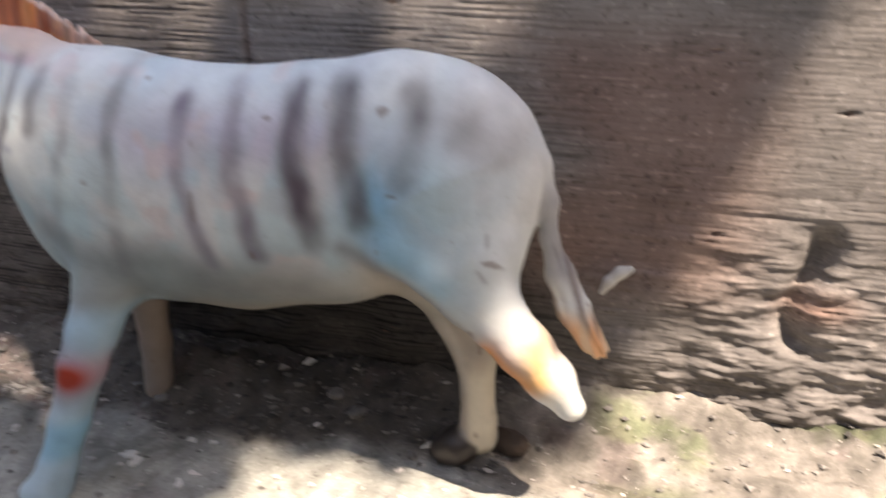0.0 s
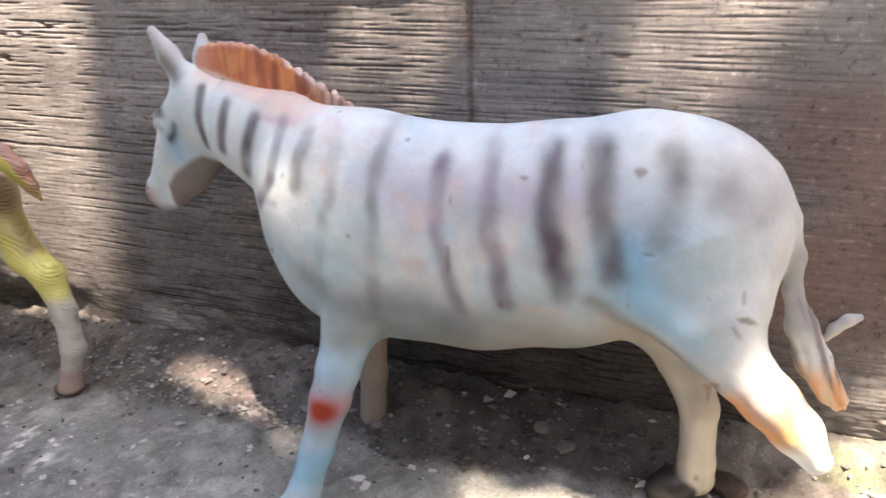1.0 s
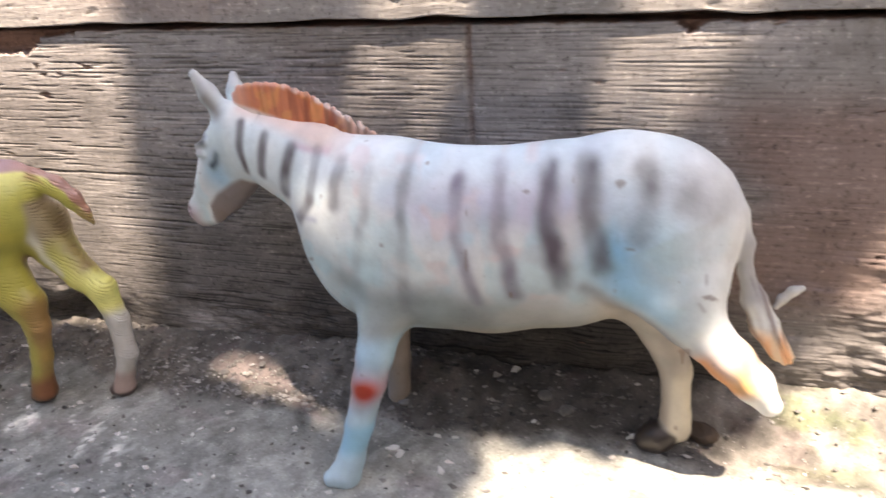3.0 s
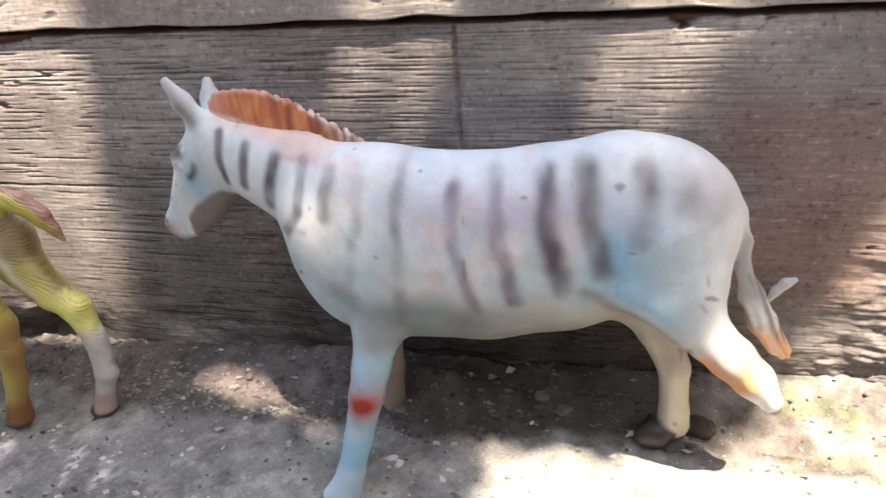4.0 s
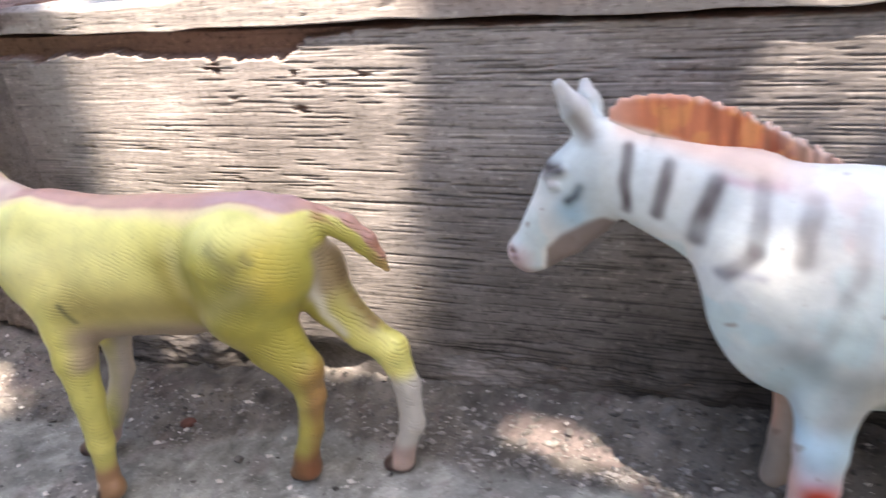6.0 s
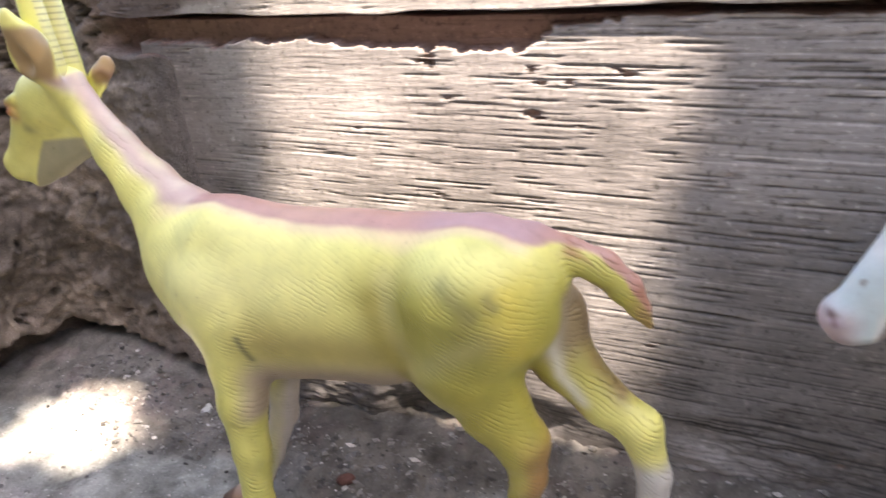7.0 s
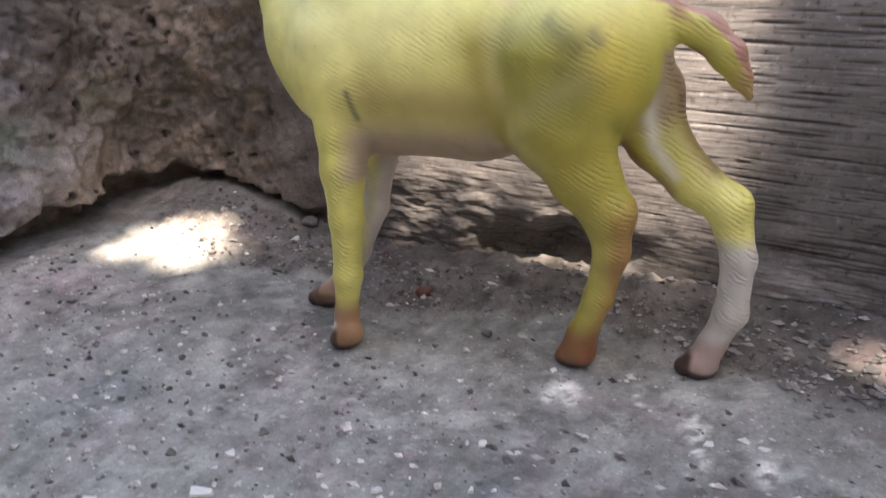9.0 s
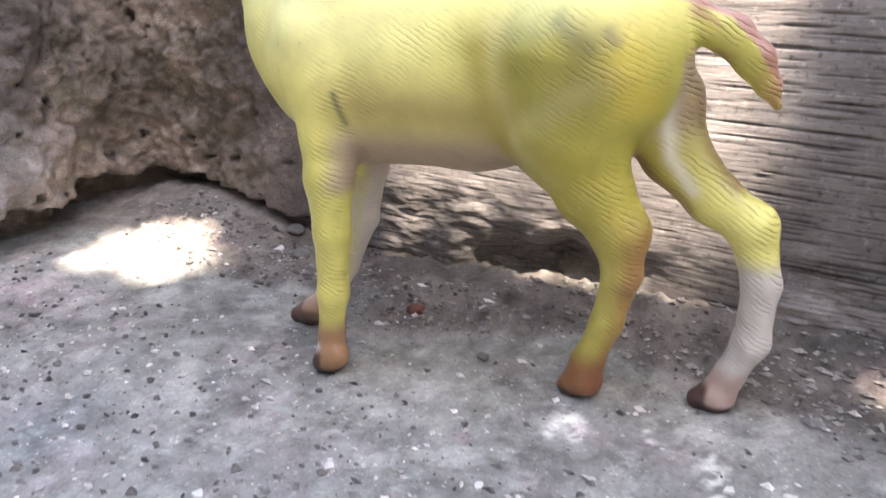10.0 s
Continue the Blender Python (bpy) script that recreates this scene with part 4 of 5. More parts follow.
# ---- toy antelope ----
def toy_antelope():
    c = Clay((-0.370, -0.100, -0.014), (-0.095, -0.015, 0.200), 0.0008)
    ax = lambda x: -0.046 + 0.2 * (x + 0.165)
    sp = lambda x, z, r: (x, ax(x), z, r)
    c.chain(sp(-0.247, 0.0972, 0.0273), sp(-0.232, 0.0936, 0.0302), sp(-0.200, 0.0930, 0.0294), sp(-0.178, 0.0954, 0.0266), sp(-0.163, 0.0985, 0.0238), wide=0.62)
    c.chain((-0.248, -0.064, 0.1040, 0.0215), (-0.2595, -0.0635, 0.1065, 0.0172), (-0.2665, -0.062, 0.1155, 0.0140), (-0.2780, -0.0595, 0.1255, 0.0110), (-0.2922, -0.057, 0.1378, 0.0083), (-0.3060, -0.054, 0.1505, 0.0066), soft=0.008, wide=0.80)
    c.chain((-0.3150, -0.052, 0.1560, 0.0096), (-0.3290, -0.052, 0.1525, 0.0110), (-0.3390, -0.052, 0.1440, 0.0082), (-0.3528, -0.052, 0.1290, 0.0058), soft=0.004, wide=0.74)
    c.limb((-0.3543, -0.052, 0.1292), (-0.3523, -0.052, 0.1268), 0.0047, 0.0047, 0.003)
    for s in (-1, 1):
        c.limb((-0.3398, -0.052 + s * 0.0060, 0.1535), (-0.3350, -0.052 + s * 0.0074, 0.1550), 0.0019, 0.0018, 0.002)
        c.limb((-0.3380, -0.052 + s * 0.0070, 0.1505), (-0.3370, -0.052 + s * 0.0072, 0.1505), 0.0020, 0.0020, 0.001)
    for b, t, r in (((-0.3120, -0.0590, 0.1600), (-0.3165, -0.0660, 0.1820), 0.0086), ((-0.3130, -0.0440, 0.1560), (-0.3085, -0.0395, 0.1640), 0.0037)):
        mid = [0.5 * p + 0.5 * q for p, q in zip(b, t)]
        c.chain((*b, 0.0040), (*mid, r), (*t, 0.0036), soft=0.003, wide=0.5)
        c.limb((mid[0] - 0.001, mid[1] - 0.0062, mid[2] - 0.003), (t[0], t[1] - 0.004, t[2] - 0.005), 0.0056, 0.0022, 0.002, cut=True)
    # web of plastic between jaw and throat
    c.chain((-0.3470, -0.051, 0.1220, 0.0028), (-0.3320, -0.051, 0.1290, 0.0036), (-0.3120, -0.052, 0.1385, 0.0040), soft=0.003, wide=0.6)
    c.chain((-0.3430, -0.051, 0.1275, 0.0040), (-0.3300, -0.051, 0.1350, 0.0050), (-0.3150, -0.052, 0.1420, 0.0050), soft=0.004, wide=0.6)
    # ringed horns, in finer clay
    horn = Clay((-0.348, -0.068, 0.150), (-0.300, -0.036, 0.236), 0.0005)
    for s in (-1, 1):
        for i in range(140):
            t = i / 139
            p = (-0.3160 - s * 0.0012 - 0.0045 * t, -0.052 + s * (0.0040 + 0.001 * t), 0.160 + 0.066 * t)
            r = (0.0043 * (1 - t) + 0.0018 * t) * (0.90 + 0.28 * abs(math.sin(i * math.pi * 32 / 139)))
            horn.limb(p, (p[0], p[1], p[2] + 0.0004), r, r, 0.0002)
    HP, HF = horn.skin()
    # near fore leg, far fore leg
    c.chain((-0.242, -0.070, 0.088, 0.0140), (-0.2405, -0.0735, 0.074, 0.0092), (-0.2390, -0.0765, 0.060, 0.0078), (-0.2368, -0.0790, 0.043, 0.0060), (-0.2358, -0.0815, 0.022, 0.0050), (-0.2362, -0.0832, 0.007, 0.0041), (-0.2360, -0.0848, -0.001, 0.0053), soft=0.006)
    c.chain((-0.243, -0.058, 0.085, 0.0130), (-0.2390, -0.055, 0.060, 0.0066), (-0.2415, -0.055, 0.040, 0.0048), (-0.2490, -0.058, 0.021, 0.0046), (-0.2560, -0.061, 0.006, 0.0048), (-0.2630, -0.063, -0.0005, 0.0052), soft=0.005)
    c.chain((-0.1780, -0.0560, 0.086, 0.0080), (-0.1640, -0.0575, 0.1000, 0.0120), (-0.1520, -0.0540, 0.0940, 0.0105), soft=0.005)
    c.chain((-0.1600, -0.050, 0.1040, 0.0150), (-0.1535, -0.047, 0.1055, 0.0125), soft=0.005)
    c.chain((-0.2560, -0.0700, 0.090, 0.0070), (-0.2440, -0.0740, 0.102, 0.0100), (-0.2380, -0.0720, 0.086, 0.0090), soft=0.005)
    c.limb((-0.1800, -0.0670, 0.072), (-0.1700, -0.0700, 0.100), 0.0020, 0.0030, 0.004, cut=True)
    # near hind leg, far hind leg
    c.chain((-0.1640, -0.053, 0.098, 0.0225), (-0.1665, -0.055, 0.080, 0.0175), (-0.1580, -0.0560, 0.0640, 0.0110), (-0.1490, -0.0560, 0.0525, 0.0084), (-0.1470, -0.0560, 0.0400, 0.0056), (-0.1500, -0.0562, 0.0230, 0.0047), (-0.1545, -0.0567, 0.008, 0.0049), (-0.1555, -0.0570, 0.002, 0.0058), soft=0.005)
    c.chain((-0.1560, -0.042, 0.096, 0.0190), (-0.1470, -0.037, 0.087, 0.0125), (-0.1405, -0.0380, 0.0735, 0.0095), (-0.1275, -0.0400, 0.0620, 0.0074), (-0.1160, -0.0415, 0.0560, 0.0066), (-0.1108, -0.0420, 0.0395, 0.0050), (-0.1105, -0.0425, 0.021, 0.0050), (-0.1145, -0.0430, 0.009, 0.0042), (-0.1170, -0.0434, 0.001, 0.0053), soft=0.006)
    for a, b, r in (((-0.2600, -0.0620, 0.002), (-0.2690, -0.0640, -0.0025), 0.0046), ((-0.2340, -0.0848, 0.0005), (-0.2390, -0.0858, -0.0035), 0.0050),
                    ((-0.1550, -0.0570, 0.002), (-0.1600, -0.0578, -0.0015), 0.0058), ((-0.1170, -0.0434, 0.001), (-0.1220, -0.0442, -0.0015), 0.0052)):
        c.limb(a, b, r, 0.0034, 0.002)
    # tail
    c.chain((-0.1490, -0.041, 0.1130, 0.0062), (-0.1395, -0.039, 0.1098, 0.0052), (-0.1300, -0.038, 0.1065, 0.0052), (-0.1232, -0.037, 0.1002, 0.0048), (-0.1190, -0.0365, 0.0940, 0.0030), (-0.1158, -0.0360, 0.0885, 0.0012), soft=0.003, wide=0.75)
    P, F = c.skin()
    F = np.concatenate([F, HF + len(P)])
    P = np.concatenate([P, HP])
    x, y, z = P.T
    yel, top = (0.93, 0.86, 0.27), (0.55, 0.29, 0.23)
    C = np.tile(yel, (len(P), 1))
    n = fractal(x * 45, z * 45 + y * 30, 3, 3)
    C = daub(C, 0.35 * step(0.0, 0.9, n), (0.40, 0.38, 0.07))
    # Highlight on the upper flank, painted as a paler yellow.
    C = daub(C, 0.70 * np.exp(-((x + 0.235) / 0.038) ** 2 - ((z - 0.107) / 0.014) ** 2), (0.93, 0.90, 0.42))
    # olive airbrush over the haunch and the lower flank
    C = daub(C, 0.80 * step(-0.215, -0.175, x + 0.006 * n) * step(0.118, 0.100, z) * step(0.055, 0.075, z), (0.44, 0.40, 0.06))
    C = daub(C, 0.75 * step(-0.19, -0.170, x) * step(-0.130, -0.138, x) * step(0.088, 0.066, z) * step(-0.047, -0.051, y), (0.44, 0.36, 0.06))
    C = daub(C, 0.45 * step(-0.222, -0.230, x) * step(0.090, 0.070, z) * step(-0.064, -0.070, y), (0.52, 0.47, 0.10))
    shank = np.interp(z, [0.002, 0.023, 0.040, 0.0525, 0.064], [-0.1555, -0.150, -0.147, -0.149, -0.158])
    C = daub(C, 0.70 * step(0.0005, 0.0045, x - shank) * step(0.064, 0.050, z) * step(-0.049, -0.053, y) * step(-0.17, -0.165, x), (0.44, 0.23, 0.07))
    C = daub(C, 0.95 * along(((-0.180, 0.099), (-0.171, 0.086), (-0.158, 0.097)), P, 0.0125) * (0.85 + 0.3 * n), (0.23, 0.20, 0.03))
    C = daub(C, 0.25 * along(((-0.186, 0.108), (-0.187, 0.092), (-0.178, 0.077), (-0.168, 0.068)), P, 0.0042) * step(-0.048, -0.052, y), (0.88, 0.84, 0.45))
    C = daub(C, 0.20 * along(((-0.172, 0.084), (-0.160, 0.092), (-0.150, 0.098)), P, 0.0040) * step(-0.048, -0.052, y), (0.88, 0.84, 0.45))
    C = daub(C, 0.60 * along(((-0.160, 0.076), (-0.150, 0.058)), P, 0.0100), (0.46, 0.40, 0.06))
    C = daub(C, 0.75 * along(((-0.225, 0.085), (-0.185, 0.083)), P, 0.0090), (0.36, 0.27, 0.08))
    C = daub(C, 0.6 * stroke((-0.149, 0.108), (-0.146, 0.090), P, 0.0055), (0.84, 0.66, 0.10))
    rings = step(0.164, 0.168, z) * step(-0.0585, -0.0575, y) * step(-0.0455, -0.0465, y)
    C = daub(C, rings * 0.5, (0.76, 0.68, 0.40))
    C = daub(C, rings * 0.65 * step(0.60, 0.05, np.abs(np.sin((z - 0.160) * math.pi * 32 / 0.066))), (0.34, 0.27, 0.12))
    body = step(-0.268, -0.258, x)
    axis = y - (-0.046 + 0.2 * (x + 0.165))
    spine = np.interp(x, [-0.25, -0.22, -0.19, -0.16, -0.145, -0.13, -0.115], [0.128, 0.123, 0.1215, 0.1215, 0.118, 0.111, 0.094])
    edge = np.interp(x, [-0.262, -0.235, -0.200, -0.175, -0.152, -0.140, -0.115], [-0.0030, -0.0055, -0.0062, -0.0080, -0.0105, -0.0080, -0.0060]) - 0.0016 + 0.0014 * n
    over = step(-0.013, -0.009, z - spine) * body * np.maximum(step(-0.145, -0.150, x), step(0.0038, 0.0052, z - np.interp(x, [-0.149, -0.1395, -0.130, -0.1232, -0.1158], [0.1130, 0.1098, 0.1065, 0.1002, 0.0890])))
    C = daub(C, 0.65 * over * step(-0.0045, -0.0005, axis - edge), (0.84, 0.62, 0.40))
    C = daub(C, 0.95 * over * step(-0.0008, 0.0018, axis - edge), top)
    C = daub(C, 0.5 * over * step(0.0, 0.003, axis - edge) * step(-0.185, -0.170, x) * step(-0.140, -0.150, x), (0.52, 0.36, 0.40))
    C = daub(C, 0.5 * over * step(0.0, 0.003, axis - edge) * np.exp(-((x + 0.215) / 0.014) ** 2), (0.66, 0.40, 0.26))
    nape = along(((-0.252, 0.1280), (-0.2611, 0.1274), (-0.2780, 0.1371), (-0.2944, 0.1485), (-0.3087, 0.1618)), P, 0.0018) * step(-0.236, -0.266, x)
    C = daub(C, 0.85 * along(((-0.255, 0.1270), (-0.2780, 0.1365), (-0.3087, 0.1615)), P, 0.0024) * step(-0.236, -0.266, x), (0.82, 0.70, 0.50))
    C = daub(C, 0.75 * nape, (0.58, 0.36, 0.31))
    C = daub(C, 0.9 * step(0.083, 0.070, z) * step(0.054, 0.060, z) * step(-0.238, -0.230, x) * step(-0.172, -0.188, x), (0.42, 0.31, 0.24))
    inner = step(-0.064, -0.058, y) * step(-0.225, -0.235, x) * step(0.075, 0.06, z)
    C = daub(C, 0.9 * inner, (0.66, 0.58, 0.55))
    far = np.maximum(step(-0.048, -0.044, y) * step(-0.17, -0.16, x), step(-0.132, -0.128, x) * step(0.075, 0.07, z))
    C = daub(C, 0.90 * far * step(0.050, 0.042, z), (0.66, 0.62, 0.60))
    thigh = step(-0.053, -0.049, y) * step(0.104, 0.100, z)
    # Browns here hold the shade on the far thigh and between the legs.
    C = daub(C, 0.80 * thigh * along(((-0.1390, 0.104), (-0.1385, 0.086)), P, 0.0085), (0.36, 0.25, 0.18))
    C = daub(C, 0.85 * thigh * along(((-0.1415, 0.098), (-0.1415, 0.084), (-0.1395, 0.074), (-0.1325, 0.065)), P, 0.0022), (0.84, 0.80, 0.66))
    C = daub(C, 0.85 * thigh * along(((-0.1500, 0.073), (-0.1440, 0.066), (-0.1340, 0.0585)), P, 0.0030), (0.27, 0.15, 0.09))
    C = daub(C, 0.90 * thigh * along(((-0.1325, 0.104), (-0.1315, 0.086), (-0.1285, 0.077), (-0.1210, 0.0685)), P, 0.0034), (0.24, 0.13, 0.07))
    # Crease of belly and haunch: its shade drawn as a darker stroke.
    C = daub(C, 0.80 * along(((-0.190, 0.102), (-0.1875, 0.088), (-0.181, 0.075)), P, 0.0034) * step(-0.048, -0.054, y), (0.40, 0.33, 0.06))
    tail = step(-0.142, -0.138, x) * step(0.086, 0.088, z) * step(-0.05, -0.047, y)
    C = daub(C, 0.75 * tail * np.clip(1.5 * vnoise((x + z) * 420, (x - z) * 60, 18), 0, 1) * step(0.0, 0.003, z - np.interp(x, [-0.1395, -0.130, -0.1232, -0.116], [0.1098, 0.1065, 0.1002, 0.0885])), (0.42, 0.17, 0.10))
    C = daub(C, 0.80 * far * step(0.014, 0.008, z), (0.50, 0.33, 0.27))
    C = daub(C, 0.80 * step(0.014, 0.008, z) * step(-0.070, -0.066, y) * step(-0.245, -0.250, x), (0.60, 0.40, 0.40))
    C = daub(C, 0.9 * step(0.0065, 0.0035, z) * (step(-0.1185, -0.1205, x) * step(-0.132, -0.130, x) + step(-0.2635, -0.2655, x)), (0.05, 0.025, 0.02))
    near_hind = step(-0.049, -0.053, y) * step(-0.17, -0.165, x)
    C = daub(C, 0.75 * near_hind * stroke((-0.138, 0.052), (-0.143, 0.035), P, 0.005), (0.42, 0.22, 0.08))
    C = daub(C, 0.90 * near_hind * step(0.016, 0.007, z), (0.25, 0.085, 0.04))
    near_fore = step(-0.062, -0.070, y) * step(-0.22, -0.23, x)
    C = daub(C, 0.88 * near_fore * step(0.016, 0.008, z), (0.32, 0.14, 0.09))
    C = daub(C, 0.9 * near_fore * step(0.004, 0.001, z) * step(-0.2350, -0.2370, x), (0.04, 0.02, 0.015))
    C = daub(C, 0.95 * step(0.0012, -0.0008, z - 0.066 * y - 0.0025), (0.06, 0.025, 0.02))
    C = daub(C, 0.7 * stroke((-0.2318, 0.088), (-0.2300, 0.079), P, 0.0009) * step(-0.06, -0.065, y), (0.10, 0.09, 0.04))
    C = daub(C, 0.8 * stroke((-0.2700, 0.087), (-0.2675, 0.083), P, 0.0013), (0.10, 0.09, 0.04))
    C = daub(C, 0.6 * stroke((-0.1535, 0.108), (-0.1515, 0.1055), P, 0.0018), (0.16, 0.14, 0.06))
    C = daub(C, 0.6 * stroke((-0.166, 0.110), (-0.157, 0.104), P, 0.0030) * step(-0.05, -0.055, y), (0.16, 0.15, 0.06))
    C = daub(C, near_fore * stroke((-0.2402, 0.0022), (-0.2380, 0.0042), P, 0.0011), (0.85, 0.80, 0.74))
    head = step(-0.305, -0.312, x)
    C = daub(C, 0.95 * head * np.exp(-((x + 0.3400) / 0.0052) ** 2 - ((z - 0.1508) / 0.0036) ** 2), (0.42, 0.03, 0.03))
    jaw = np.interp(x, [-0.351, -0.3460, -0.3365, -0.3315, -0.313], [0.1170, 0.1210, 0.1345, 0.1395, 0.1415])
    C = daub(C, 0.85 * step(0.0006, -0.0012, z - jaw) * step(-0.3525, -0.3500, x) * step(-0.3085, -0.3110, x) * step(0.112, 0.115, z), (0.37, 0.32, 0.22))
    C = daub(C, 0.6 * head * np.exp(-((x + 0.3335) / 0.003) ** 2 - ((z - 0.1440) / 0.002) ** 2), (0.30, 0.26, 0.10))
    C = daub(C, 0.9 * step(0.160, 0.164, z) * step(0.181, 0.178, z) * step(-0.0600, -0.0625, y) * step(-0.3205, -0.3190, x), (0.34, 0.20, 0.10))
    C = daub(C, 0.85 * step(-0.0475, -0.0455, y) * step(-0.3135, -0.3115, x) * step(0.156, 0.159, z) * step(0.175, 0.172, z), (0.40, 0.22, 0.14))
    C = daub(C, 0.6 * step(-0.124, -0.117, x) * step(0.104, 0.094, z) * step(0.084, 0.087, z), (0.45, 0.22, 0.12))
    # carved fur: deep on the haunch, brisket and legs, faint on the flank
    carve = np.full(len(P), 0.08)
    for px, pz, w, t, k in ((-0.164, 0.100, 0.024, 0.016, 0.65), (-0.262, 0.090, 0.012, 0.012, 1.0), (-0.228, 0.086, 0.010, 0.012, 0.8), (-0.205, 0.100, 0.014, 0.010, 0.5), (-0.290, 0.132, 0.030, 0.020, 0.3)):
        carve = np.maximum(carve, k * np.exp(-((x - px) / w) ** 2 - ((z - pz) / t) ** 2))
    carve = np.maximum(carve, 0.55 * step(0.080, 0.066, z) * step(0.010, 0.016, z))
    carve = np.maximum(carve, 0.95 * step(-0.050, -0.046, y) * step(-0.152, -0.146, x) * step(0.092, 0.086, z) * step(0.012, 0.018, z))
    carve = np.maximum(carve, 0.95 * tail)
    carve = carve * (1 - 0.9 * rings) * step(0.163, 0.158, z)
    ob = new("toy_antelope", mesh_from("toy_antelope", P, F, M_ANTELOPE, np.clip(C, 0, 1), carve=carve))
    return tagged(ob, "yellow-green vinyl toy antelope with pink back, ringed horns and brown hooves", "toy")


zebra = toy_zebra()
antelope = toy_antelope()


# ---- the tree that shades the place ----
def lit_amount(x, y):
    """Where gaps in the leaves let the sun through, followed down to the ground plane."""
    gap = (y > 0.001) & (y < 0.075) & (x > -0.283 - 1.44 * y) & (x < -0.129 - 0.82 * y)
    gap |= (y > 0.030) & (y < 0.075) & (x > -0.048) & (x < 0.006)
    gap |= (y > 0.028) & (y < 0.075) & (x > 0.054) & (x < 0.112)
    gap |= (x > 0.186) & (x < 0.36) & (y > -0.085) & (y < 0.075)
    gap |= (x > 0.070 + 0.1 * np.clip(-0.04 - y, 0, 1)) & (x < 0.36) & (y < -0.040 + 0.3 * np.clip(x - 0.13, 0, 1)) & (y > -0.085)
    gap |= ~((x > -0.345) & (y > -0.038)) & (((x + 0.368) / 0.041) ** 2 + ((y + 0.051 - 0.22 * (x + 0.363)) / 0.030) ** 2 < 1)
    gap |= (x > -0.082) & (x < -0.002) & (np.abs(y - np.interp(x, SUNLIT_CRUST_X, SUNLIT_CRUST_Y)) < np.interp(x, SUNLIT_CRUST_X, (0.009, 0.0095, 0.0075, 0.006)))
    gap |= ((x + 0.147) / 0.010) ** 2 + ((y + 0.039) / 0.0065) ** 2 < 1
    return gap


def shade_tree():
    rng = np.random.default_rng(7)
    base = new("shade_tree")
    base.location = (0.95, 0.55, 0)
    tagged(base, "leafy green tree that shades the wall and ground", "tree")
    DIST = 1.8
    verts, faces = [], []
    for x in np.arange(-0.75, 0.5, 0.0085):
        for y in np.arange(-0.42, 0.14, 0.0085):
            px, py = x + rng.uniform(-0.004, 0.004), y + rng.uniform(-0.004, 0.004)
            if lit_amount(px, py):
                continue
            d = DIST + rng.uniform(-0.10, 0.16) + 0.05 * math.sin(7 * px)
            q = np.array((px, py, 0)) + np.array(SUN) * d / SUN.z
            L, W = rng.uniform(0.012, 0.016), rng.uniform(0.0085, 0.011)
            a, tilt = rng.uniform(0, 6.28), rng.normal(0, 0.35, 2)
            u = np.array((math.cos(a), math.sin(a), tilt[0]))
            v = np.array((-math.sin(a), math.cos(a), tilt[1]))
            k = len(verts)
            verts += [q - u * L, q - u * L * 0.3 + v * W, q + u * L * 0.4 + v * W * 0.8, q + u * L * 1.1, q + u * L * 0.4 - v * W * 0.8, q - u * L * 0.3 - v * W]
            faces.append(tuple(range(k, k + 6)))
    crown = new("crown", mesh_from("crown", np.array(verts) - np.array(base.location), faces, M_LEAF, None, False))
    crown.parent = base
    tagged(crown, kind="stuff")
    tk = Clay((-0.9, -1.1, -0.1), (0.2, 0.2, 2.1), 0.025)
    tk.chain((0, 0, -0.05, 0.07), (-0.04, -0.02, 0.8, 0.06), (-0.05, -0.15, 1.6, 0.045), soft=0.03)
    tk.chain((-0.05, -0.15, 1.6, 0.04), (-0.2, -0.6, 1.83, 0.03), (-0.6, -0.95, 1.90, 0.026), soft=0.03)
    P, F = tk.skin()
    trunk = new("trunk", mesh_from("trunk", P, F, M_BARK))
    trunk.parent = base


shade_tree()


# ---- small things on the ground ----
def drop_z(x, y):
    return float(ground_z(np.array(float(x)), np.array(float(y))))


def pebble_mesh(name, size, mat, seed, flat=0.6, subdiv=2):
    rng = np.random.default_rng(seed)
    bm = bmesh.new()
    bmesh.ops.create_icosphere(bm, subdivisions=subdiv, radius=1)
    cuts = [Vector(rng.normal(0, 1, 3)).normalized() for _ in range(7)]
    depth = rng.uniform(0.55, 0.9, 7)
    for v in bm.verts:
        p = v.co.copy()
        for nrm, dp in zip(cuts, depth):
            over = p.dot(nrm) - dp
            if over > 0:
                p -= nrm * over
        v.co = Vector((p.x * size[0], p.y * size[1], p.z * size[2]))
    me = bpy.data.meshes.new(name)
    bm.to_mesh(me)
    bm.free()
    me.materials.append(mat)
    return me


def flake_mesh(name, r, mat, seed):
    rng = np.random.default_rng(seed)
    n = 9
    ang = np.sort(rng.uniform(0, 6.283, n))
    rad = r * rng.uniform(0.6, 1.15, n)
    ring = [(rad[i] * math.cos(ang[i]), 0.65 * rad[i] * math.sin(ang[i])) for i in range(n)]
    verts = [(x, y, 0) for x, y in ring] + [(0.88 * x, 0.88 * y, 0.0007 + 0.1 * abs(x)) for x, y in ring]
    faces = [tuple(range(n, 2 * n)), tuple(range(n - 1, -1, -1))] + [(i, (i + 1) % n, n + (i + 1) % n, n + i) for i in range(n)]
    return mesh_from(name, verts, faces, mat, None, False)


def lay(name, me, x, y, turn_=0.0, sink=0.0, tilt=0.0):
    ob = new(name, me)
    ob.matrix_basis = pose(x, y, drop_z(x, y) - sink, tilt, 0, turn_)
    return ob


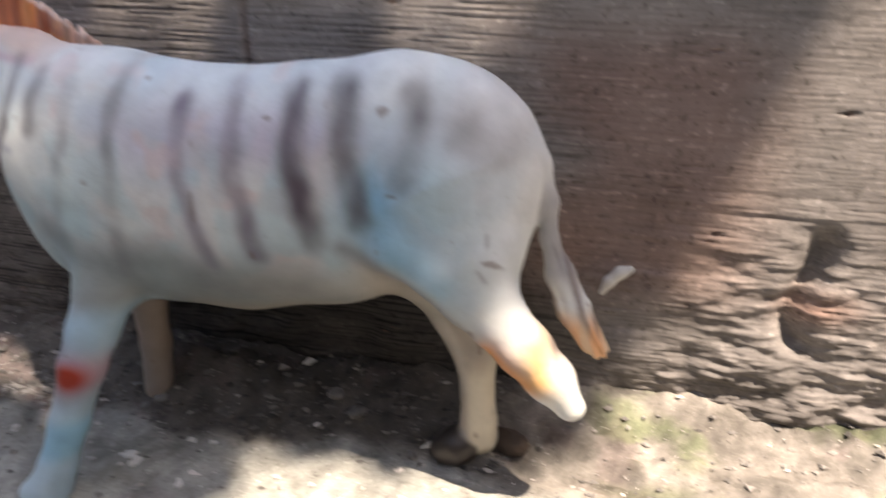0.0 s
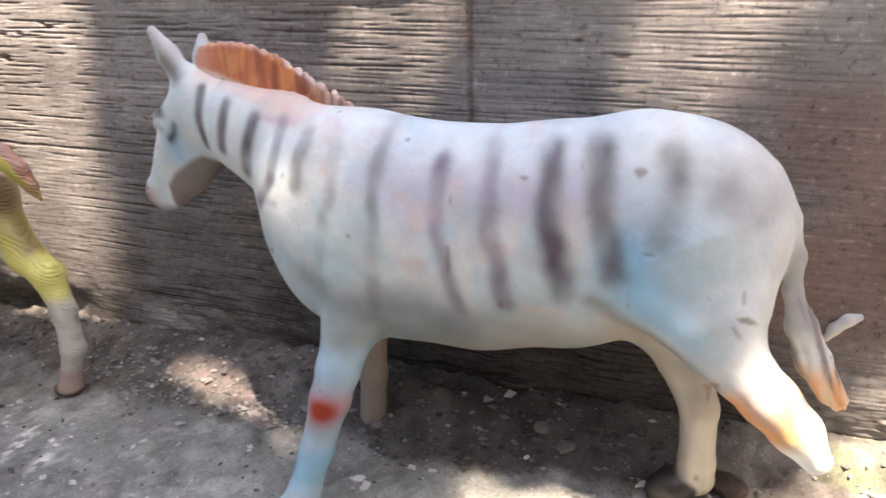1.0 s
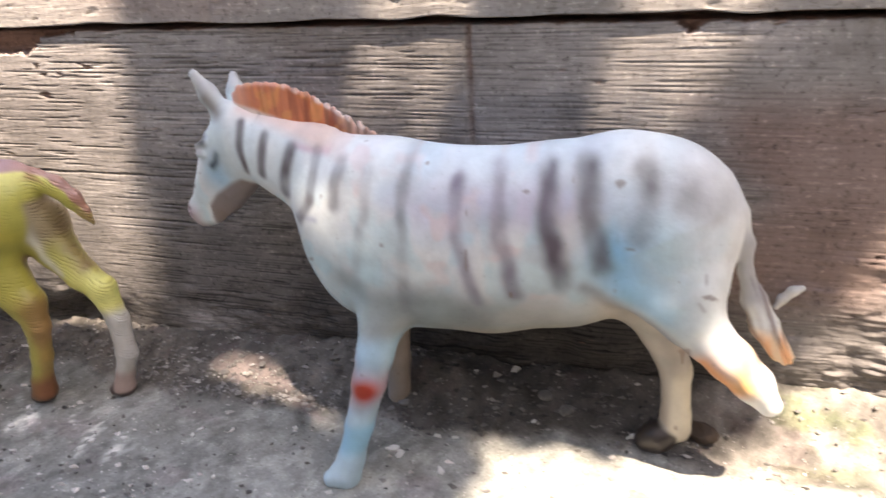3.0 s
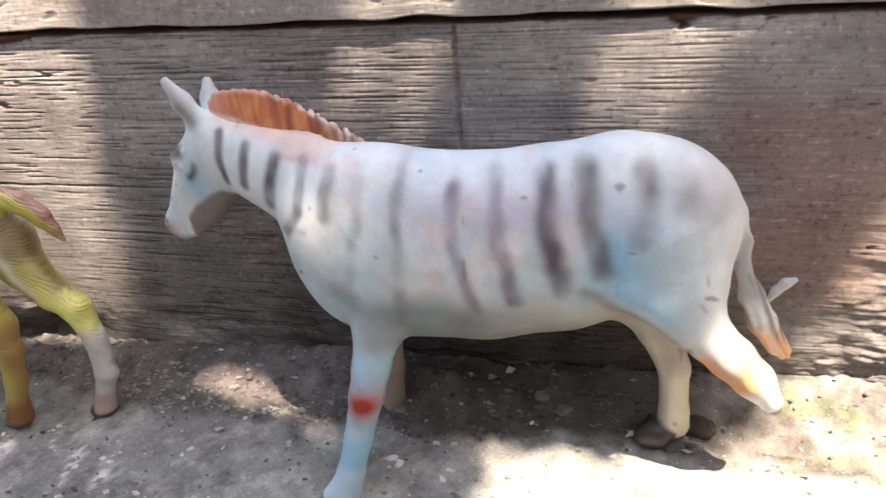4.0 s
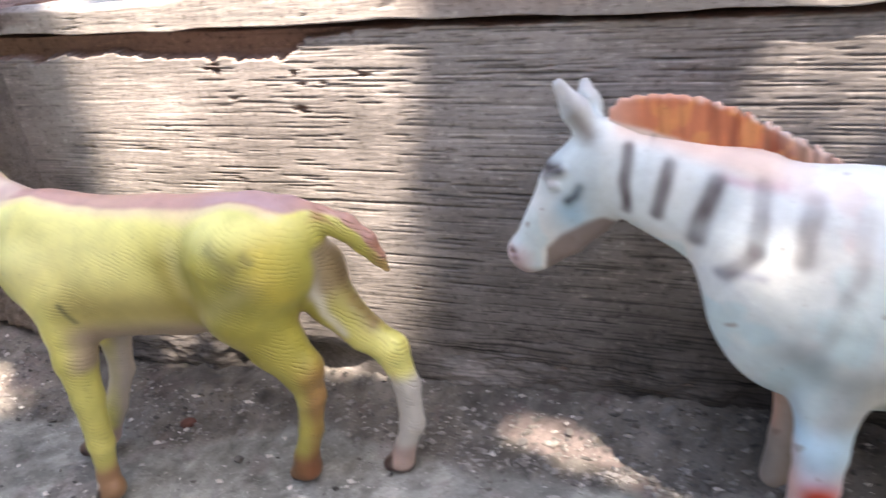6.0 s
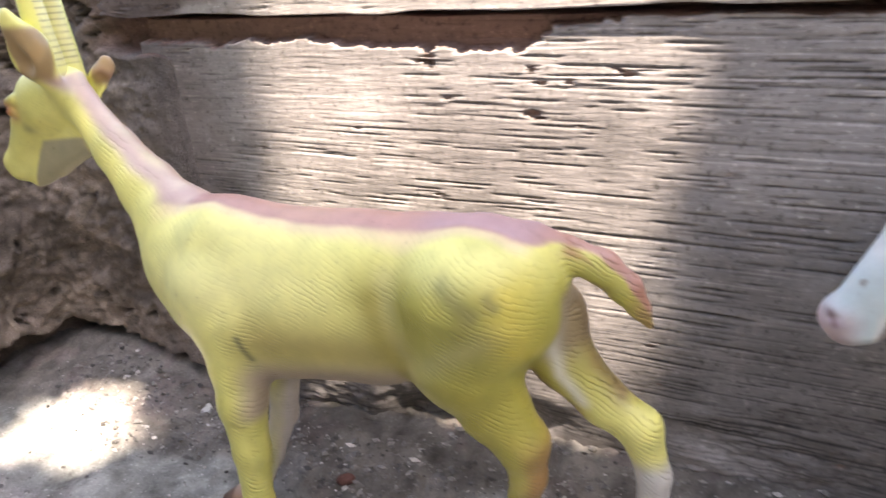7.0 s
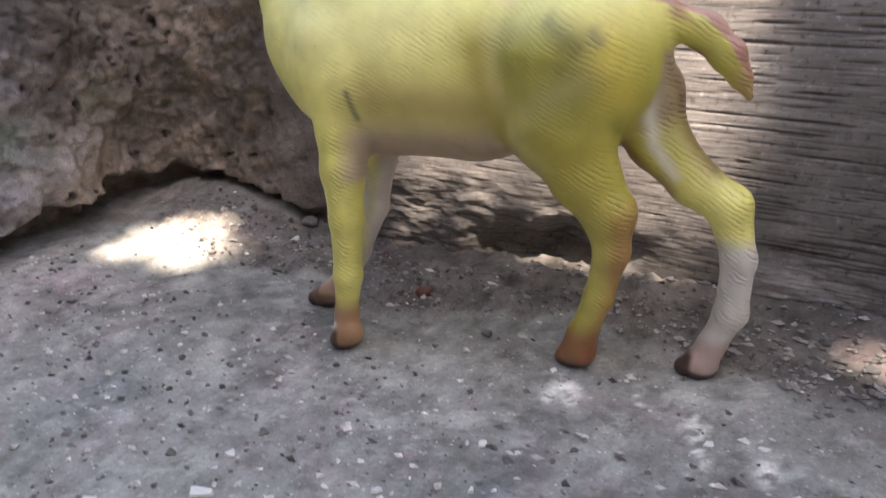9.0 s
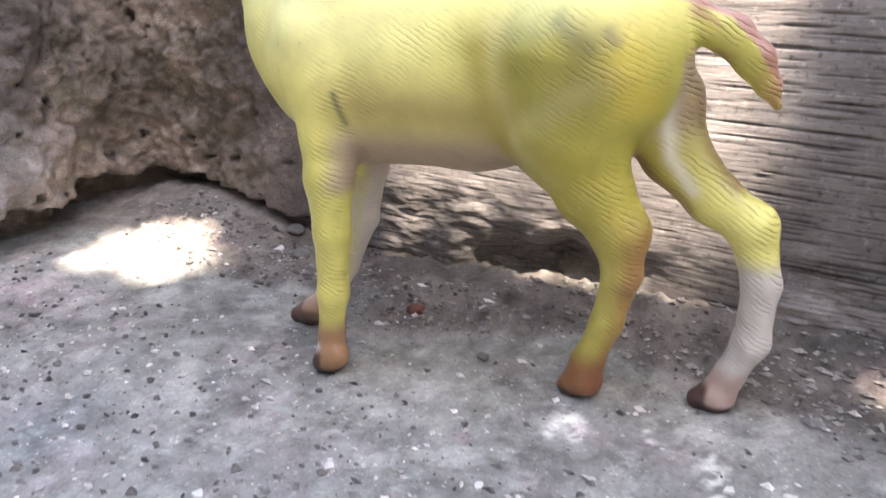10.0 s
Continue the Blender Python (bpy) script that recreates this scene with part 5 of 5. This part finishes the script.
FLAKES = [(-0.230, -0.148, 1.3), (-0.226, -0.163, 2.2), (-0.166, -0.109, 1.1), (-0.250, -0.181, 2.4), (-0.299, -0.108, 1.0), (-0.182, -0.140, 1.0),
          (-0.160, -0.127, 1.0), (-0.196, -0.145, 0.9), (0.036, -0.056, 1.7), (-0.014, -0.052, 0.8), (-0.060, -0.067, 0.9), (0.053, -0.045, 1.2),
          (-0.093, -0.074, 1.0), (-0.043, -0.060, 0.8), (-0.035, -0.087, 0.8), (-0.157, -0.078, 1.3), (0.1360, -0.029, 1.5), (0.040, -0.058, 1.5), (0.060, -0.064, 1.3), (0.061, -0.044, 0.9), (-0.058, -0.063, 1.1), (-0.107, -0.080, 1.2), (-0.319, -0.022, 2.4), (0.0798, -0.004, 1.7), (0.093, -0.028, 0.8)]
for i, (x, y, k) in enumerate(FLAKES):
    ob = lay("paint_flake", flake_mesh("paint_flake", 0.0020 * k, M_FLAKE, 100 + i), x, y, 47 * i, -0.0002, 6 * (i % 3))
    tagged(ob, "small chip of white paint lying on the ground", "debris", "paint flakes on the ground")

ob = lay("brown_stone", pebble_mesh("brown_stone", (0.0085, 0.0050, 0.0046), M_STONE, 5), 0.1625, -0.0255, -15, -0.0025)
tagged(ob, "dark brown broken stone beside the zebra's hoof", "stone")
for i, (x, y, r) in enumerate(((0.097, -0.017, 0.0032), (0.107, -0.023, 0.0036), (0.131, -0.034, 0.0020), (0.033, -0.032, 0.0026), (-0.237, -0.019, 0.0022), (-0.192, -0.055, 0.0024), (-0.068, -0.026, 0.0022), (-0.049, -0.019, 0.0020), (-0.024, -0.030, 0.0021), (-0.303, -0.024, 0.0042), (-0.292, -0.018, 0.0034), (-0.325, -0.004, 0.005))):
    ob = lay("pebble", pebble_mesh("pebble", (r * 1.2, r, r * 0.7), M_GREY, 30 + i), x, y, 61 * i, -0.3 * r)
    tagged(ob, "small grey angular stone lying among mortar crumbs", "stone", "stones at the foot of the wall")

ob = lay("brick_chip", pebble_mesh("brick_chip", (0.0040, 0.0026, 0.0026), M_CHIP, 9), -0.2300, -0.0395, 35, -0.0010)
tagged(ob, "small reddish brick chip lying between the antelope's hooves", "stone")

# curled white scrap on the foot of the wall
sc = Clay((-0.012, -0.005, -0.010), (0.012, 0.005, 0.012), 0.0004)
sc.chain((-0.0036, 0, -0.0058, 0.0012), (-0.0016, 0, -0.0018, 0.0016), (0.0016, 0, 0.0018, 0.0017), (0.0048, 0, 0.0034, 0.0013), soft=0.001)
P, F = sc.skin()
scrap = new("curled_scrap", mesh_from("curled_scrap", P, F, M_FLAKE))
scrap.matrix_basis = pose(0.1930, -0.0015, 0.0595, 0, 0, 0)
tagged(scrap, "curled white scrap of dry plaster against the wall", "scrap")


def crumbs():
    """Loose mortar crumbs and grit, joined."""
    rng = np.random.default_rng(11)
    unit = np.array([(1, 0, 0), (-1, 0, 0), (0, 1, 0), (0, -1, 0), (0, 0, 1), (0, 0, -1)], float)
    tri = np.array([(0, 2, 4), (2, 1, 4), (1, 3, 4), (3, 0, 4), (2, 0, 5), (1, 2, 5), (3, 1, 5), (0, 3, 5)])
    xs = np.concatenate([rng.uniform(-0.40, 0.30, 3600), rng.uniform(-0.42, 0.32, 9000), rng.normal(-0.045, 0.045, 260)])
    ys = np.concatenate([crumb_edge(xs[:3600]) + 0.045 * rng.beta(1.2, 1.3, 3600) - 0.003, rng.uniform(-0.25, -0.02, 9000), crumb_edge(xs[12600:]) + 0.022 * rng.beta(1.1, 2.0, 260)])
    rs = np.concatenate([0.0004 + 0.0013 * rng.random(3600) ** 2.5, 0.00032 + 0.0012 * rng.random(9000) ** 2.9, 0.0007 + 0.0012 * rng.random(260) ** 2])
    rs = np.where((xs > 0.165) & (rng.random(len(xs)) < 0.8), rs * 0.3, rs)
    swept = (np.arange(len(xs)) >= 3600) & (np.arange(len(xs)) < 12600) & (ys > -0.088) & (rng.random(len(xs)) < 0.65)
    rs = np.where(swept, 0.3 * rs, rs)
    zs = ground_z(xs, ys)
    V = unit[None] * rng.uniform(0.6, 1.3, (len(xs), 6, 1)) + rng.normal(0, 0.18, (len(xs), 6, 3))
    V[:, :, 0] *= rng.uniform(0.8, 1.9, (len(xs), 1))
    V = V * rs[:, None, None] * (1, 1, 0.75) + np.stack([xs, ys, zs + 0.3 * rs], -1)[:, None]
    F = tri[None] + 6 * np.arange(len(xs))[:, None, None]
    tone = np.where(rng.random(len(xs)) < 0.06, rng.uniform(0.4, 0.7, len(xs)), rng.uniform(0.10, 0.36, len(xs)))
    tone[3600:12600] = np.where(rng.random(9000) < 0.50, rng.uniform(0.42, 0.78, 9000), rng.uniform(0.07, 0.24, 9000))
    tone[12600:] = rng.uniform(0.20, 0.42, 260)
    # Crumbs under the zebra are toned down for the shade there.
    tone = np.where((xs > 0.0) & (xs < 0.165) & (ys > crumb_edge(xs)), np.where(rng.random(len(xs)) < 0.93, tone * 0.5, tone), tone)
    C = np.repeat(tone[:, None] * np.array([1.02, 0.97, 0.92]), 6, 0)
    ob = new("mortar_crumbs", mesh_from("mortar_crumbs", V.reshape(-1, 3), F.reshape(-1, 3), M_GROUND, C, False))
    tagged(ob, "grey mortar crumbs and grit along the wall foot", "gravel", kind="stuff")


crumbs()
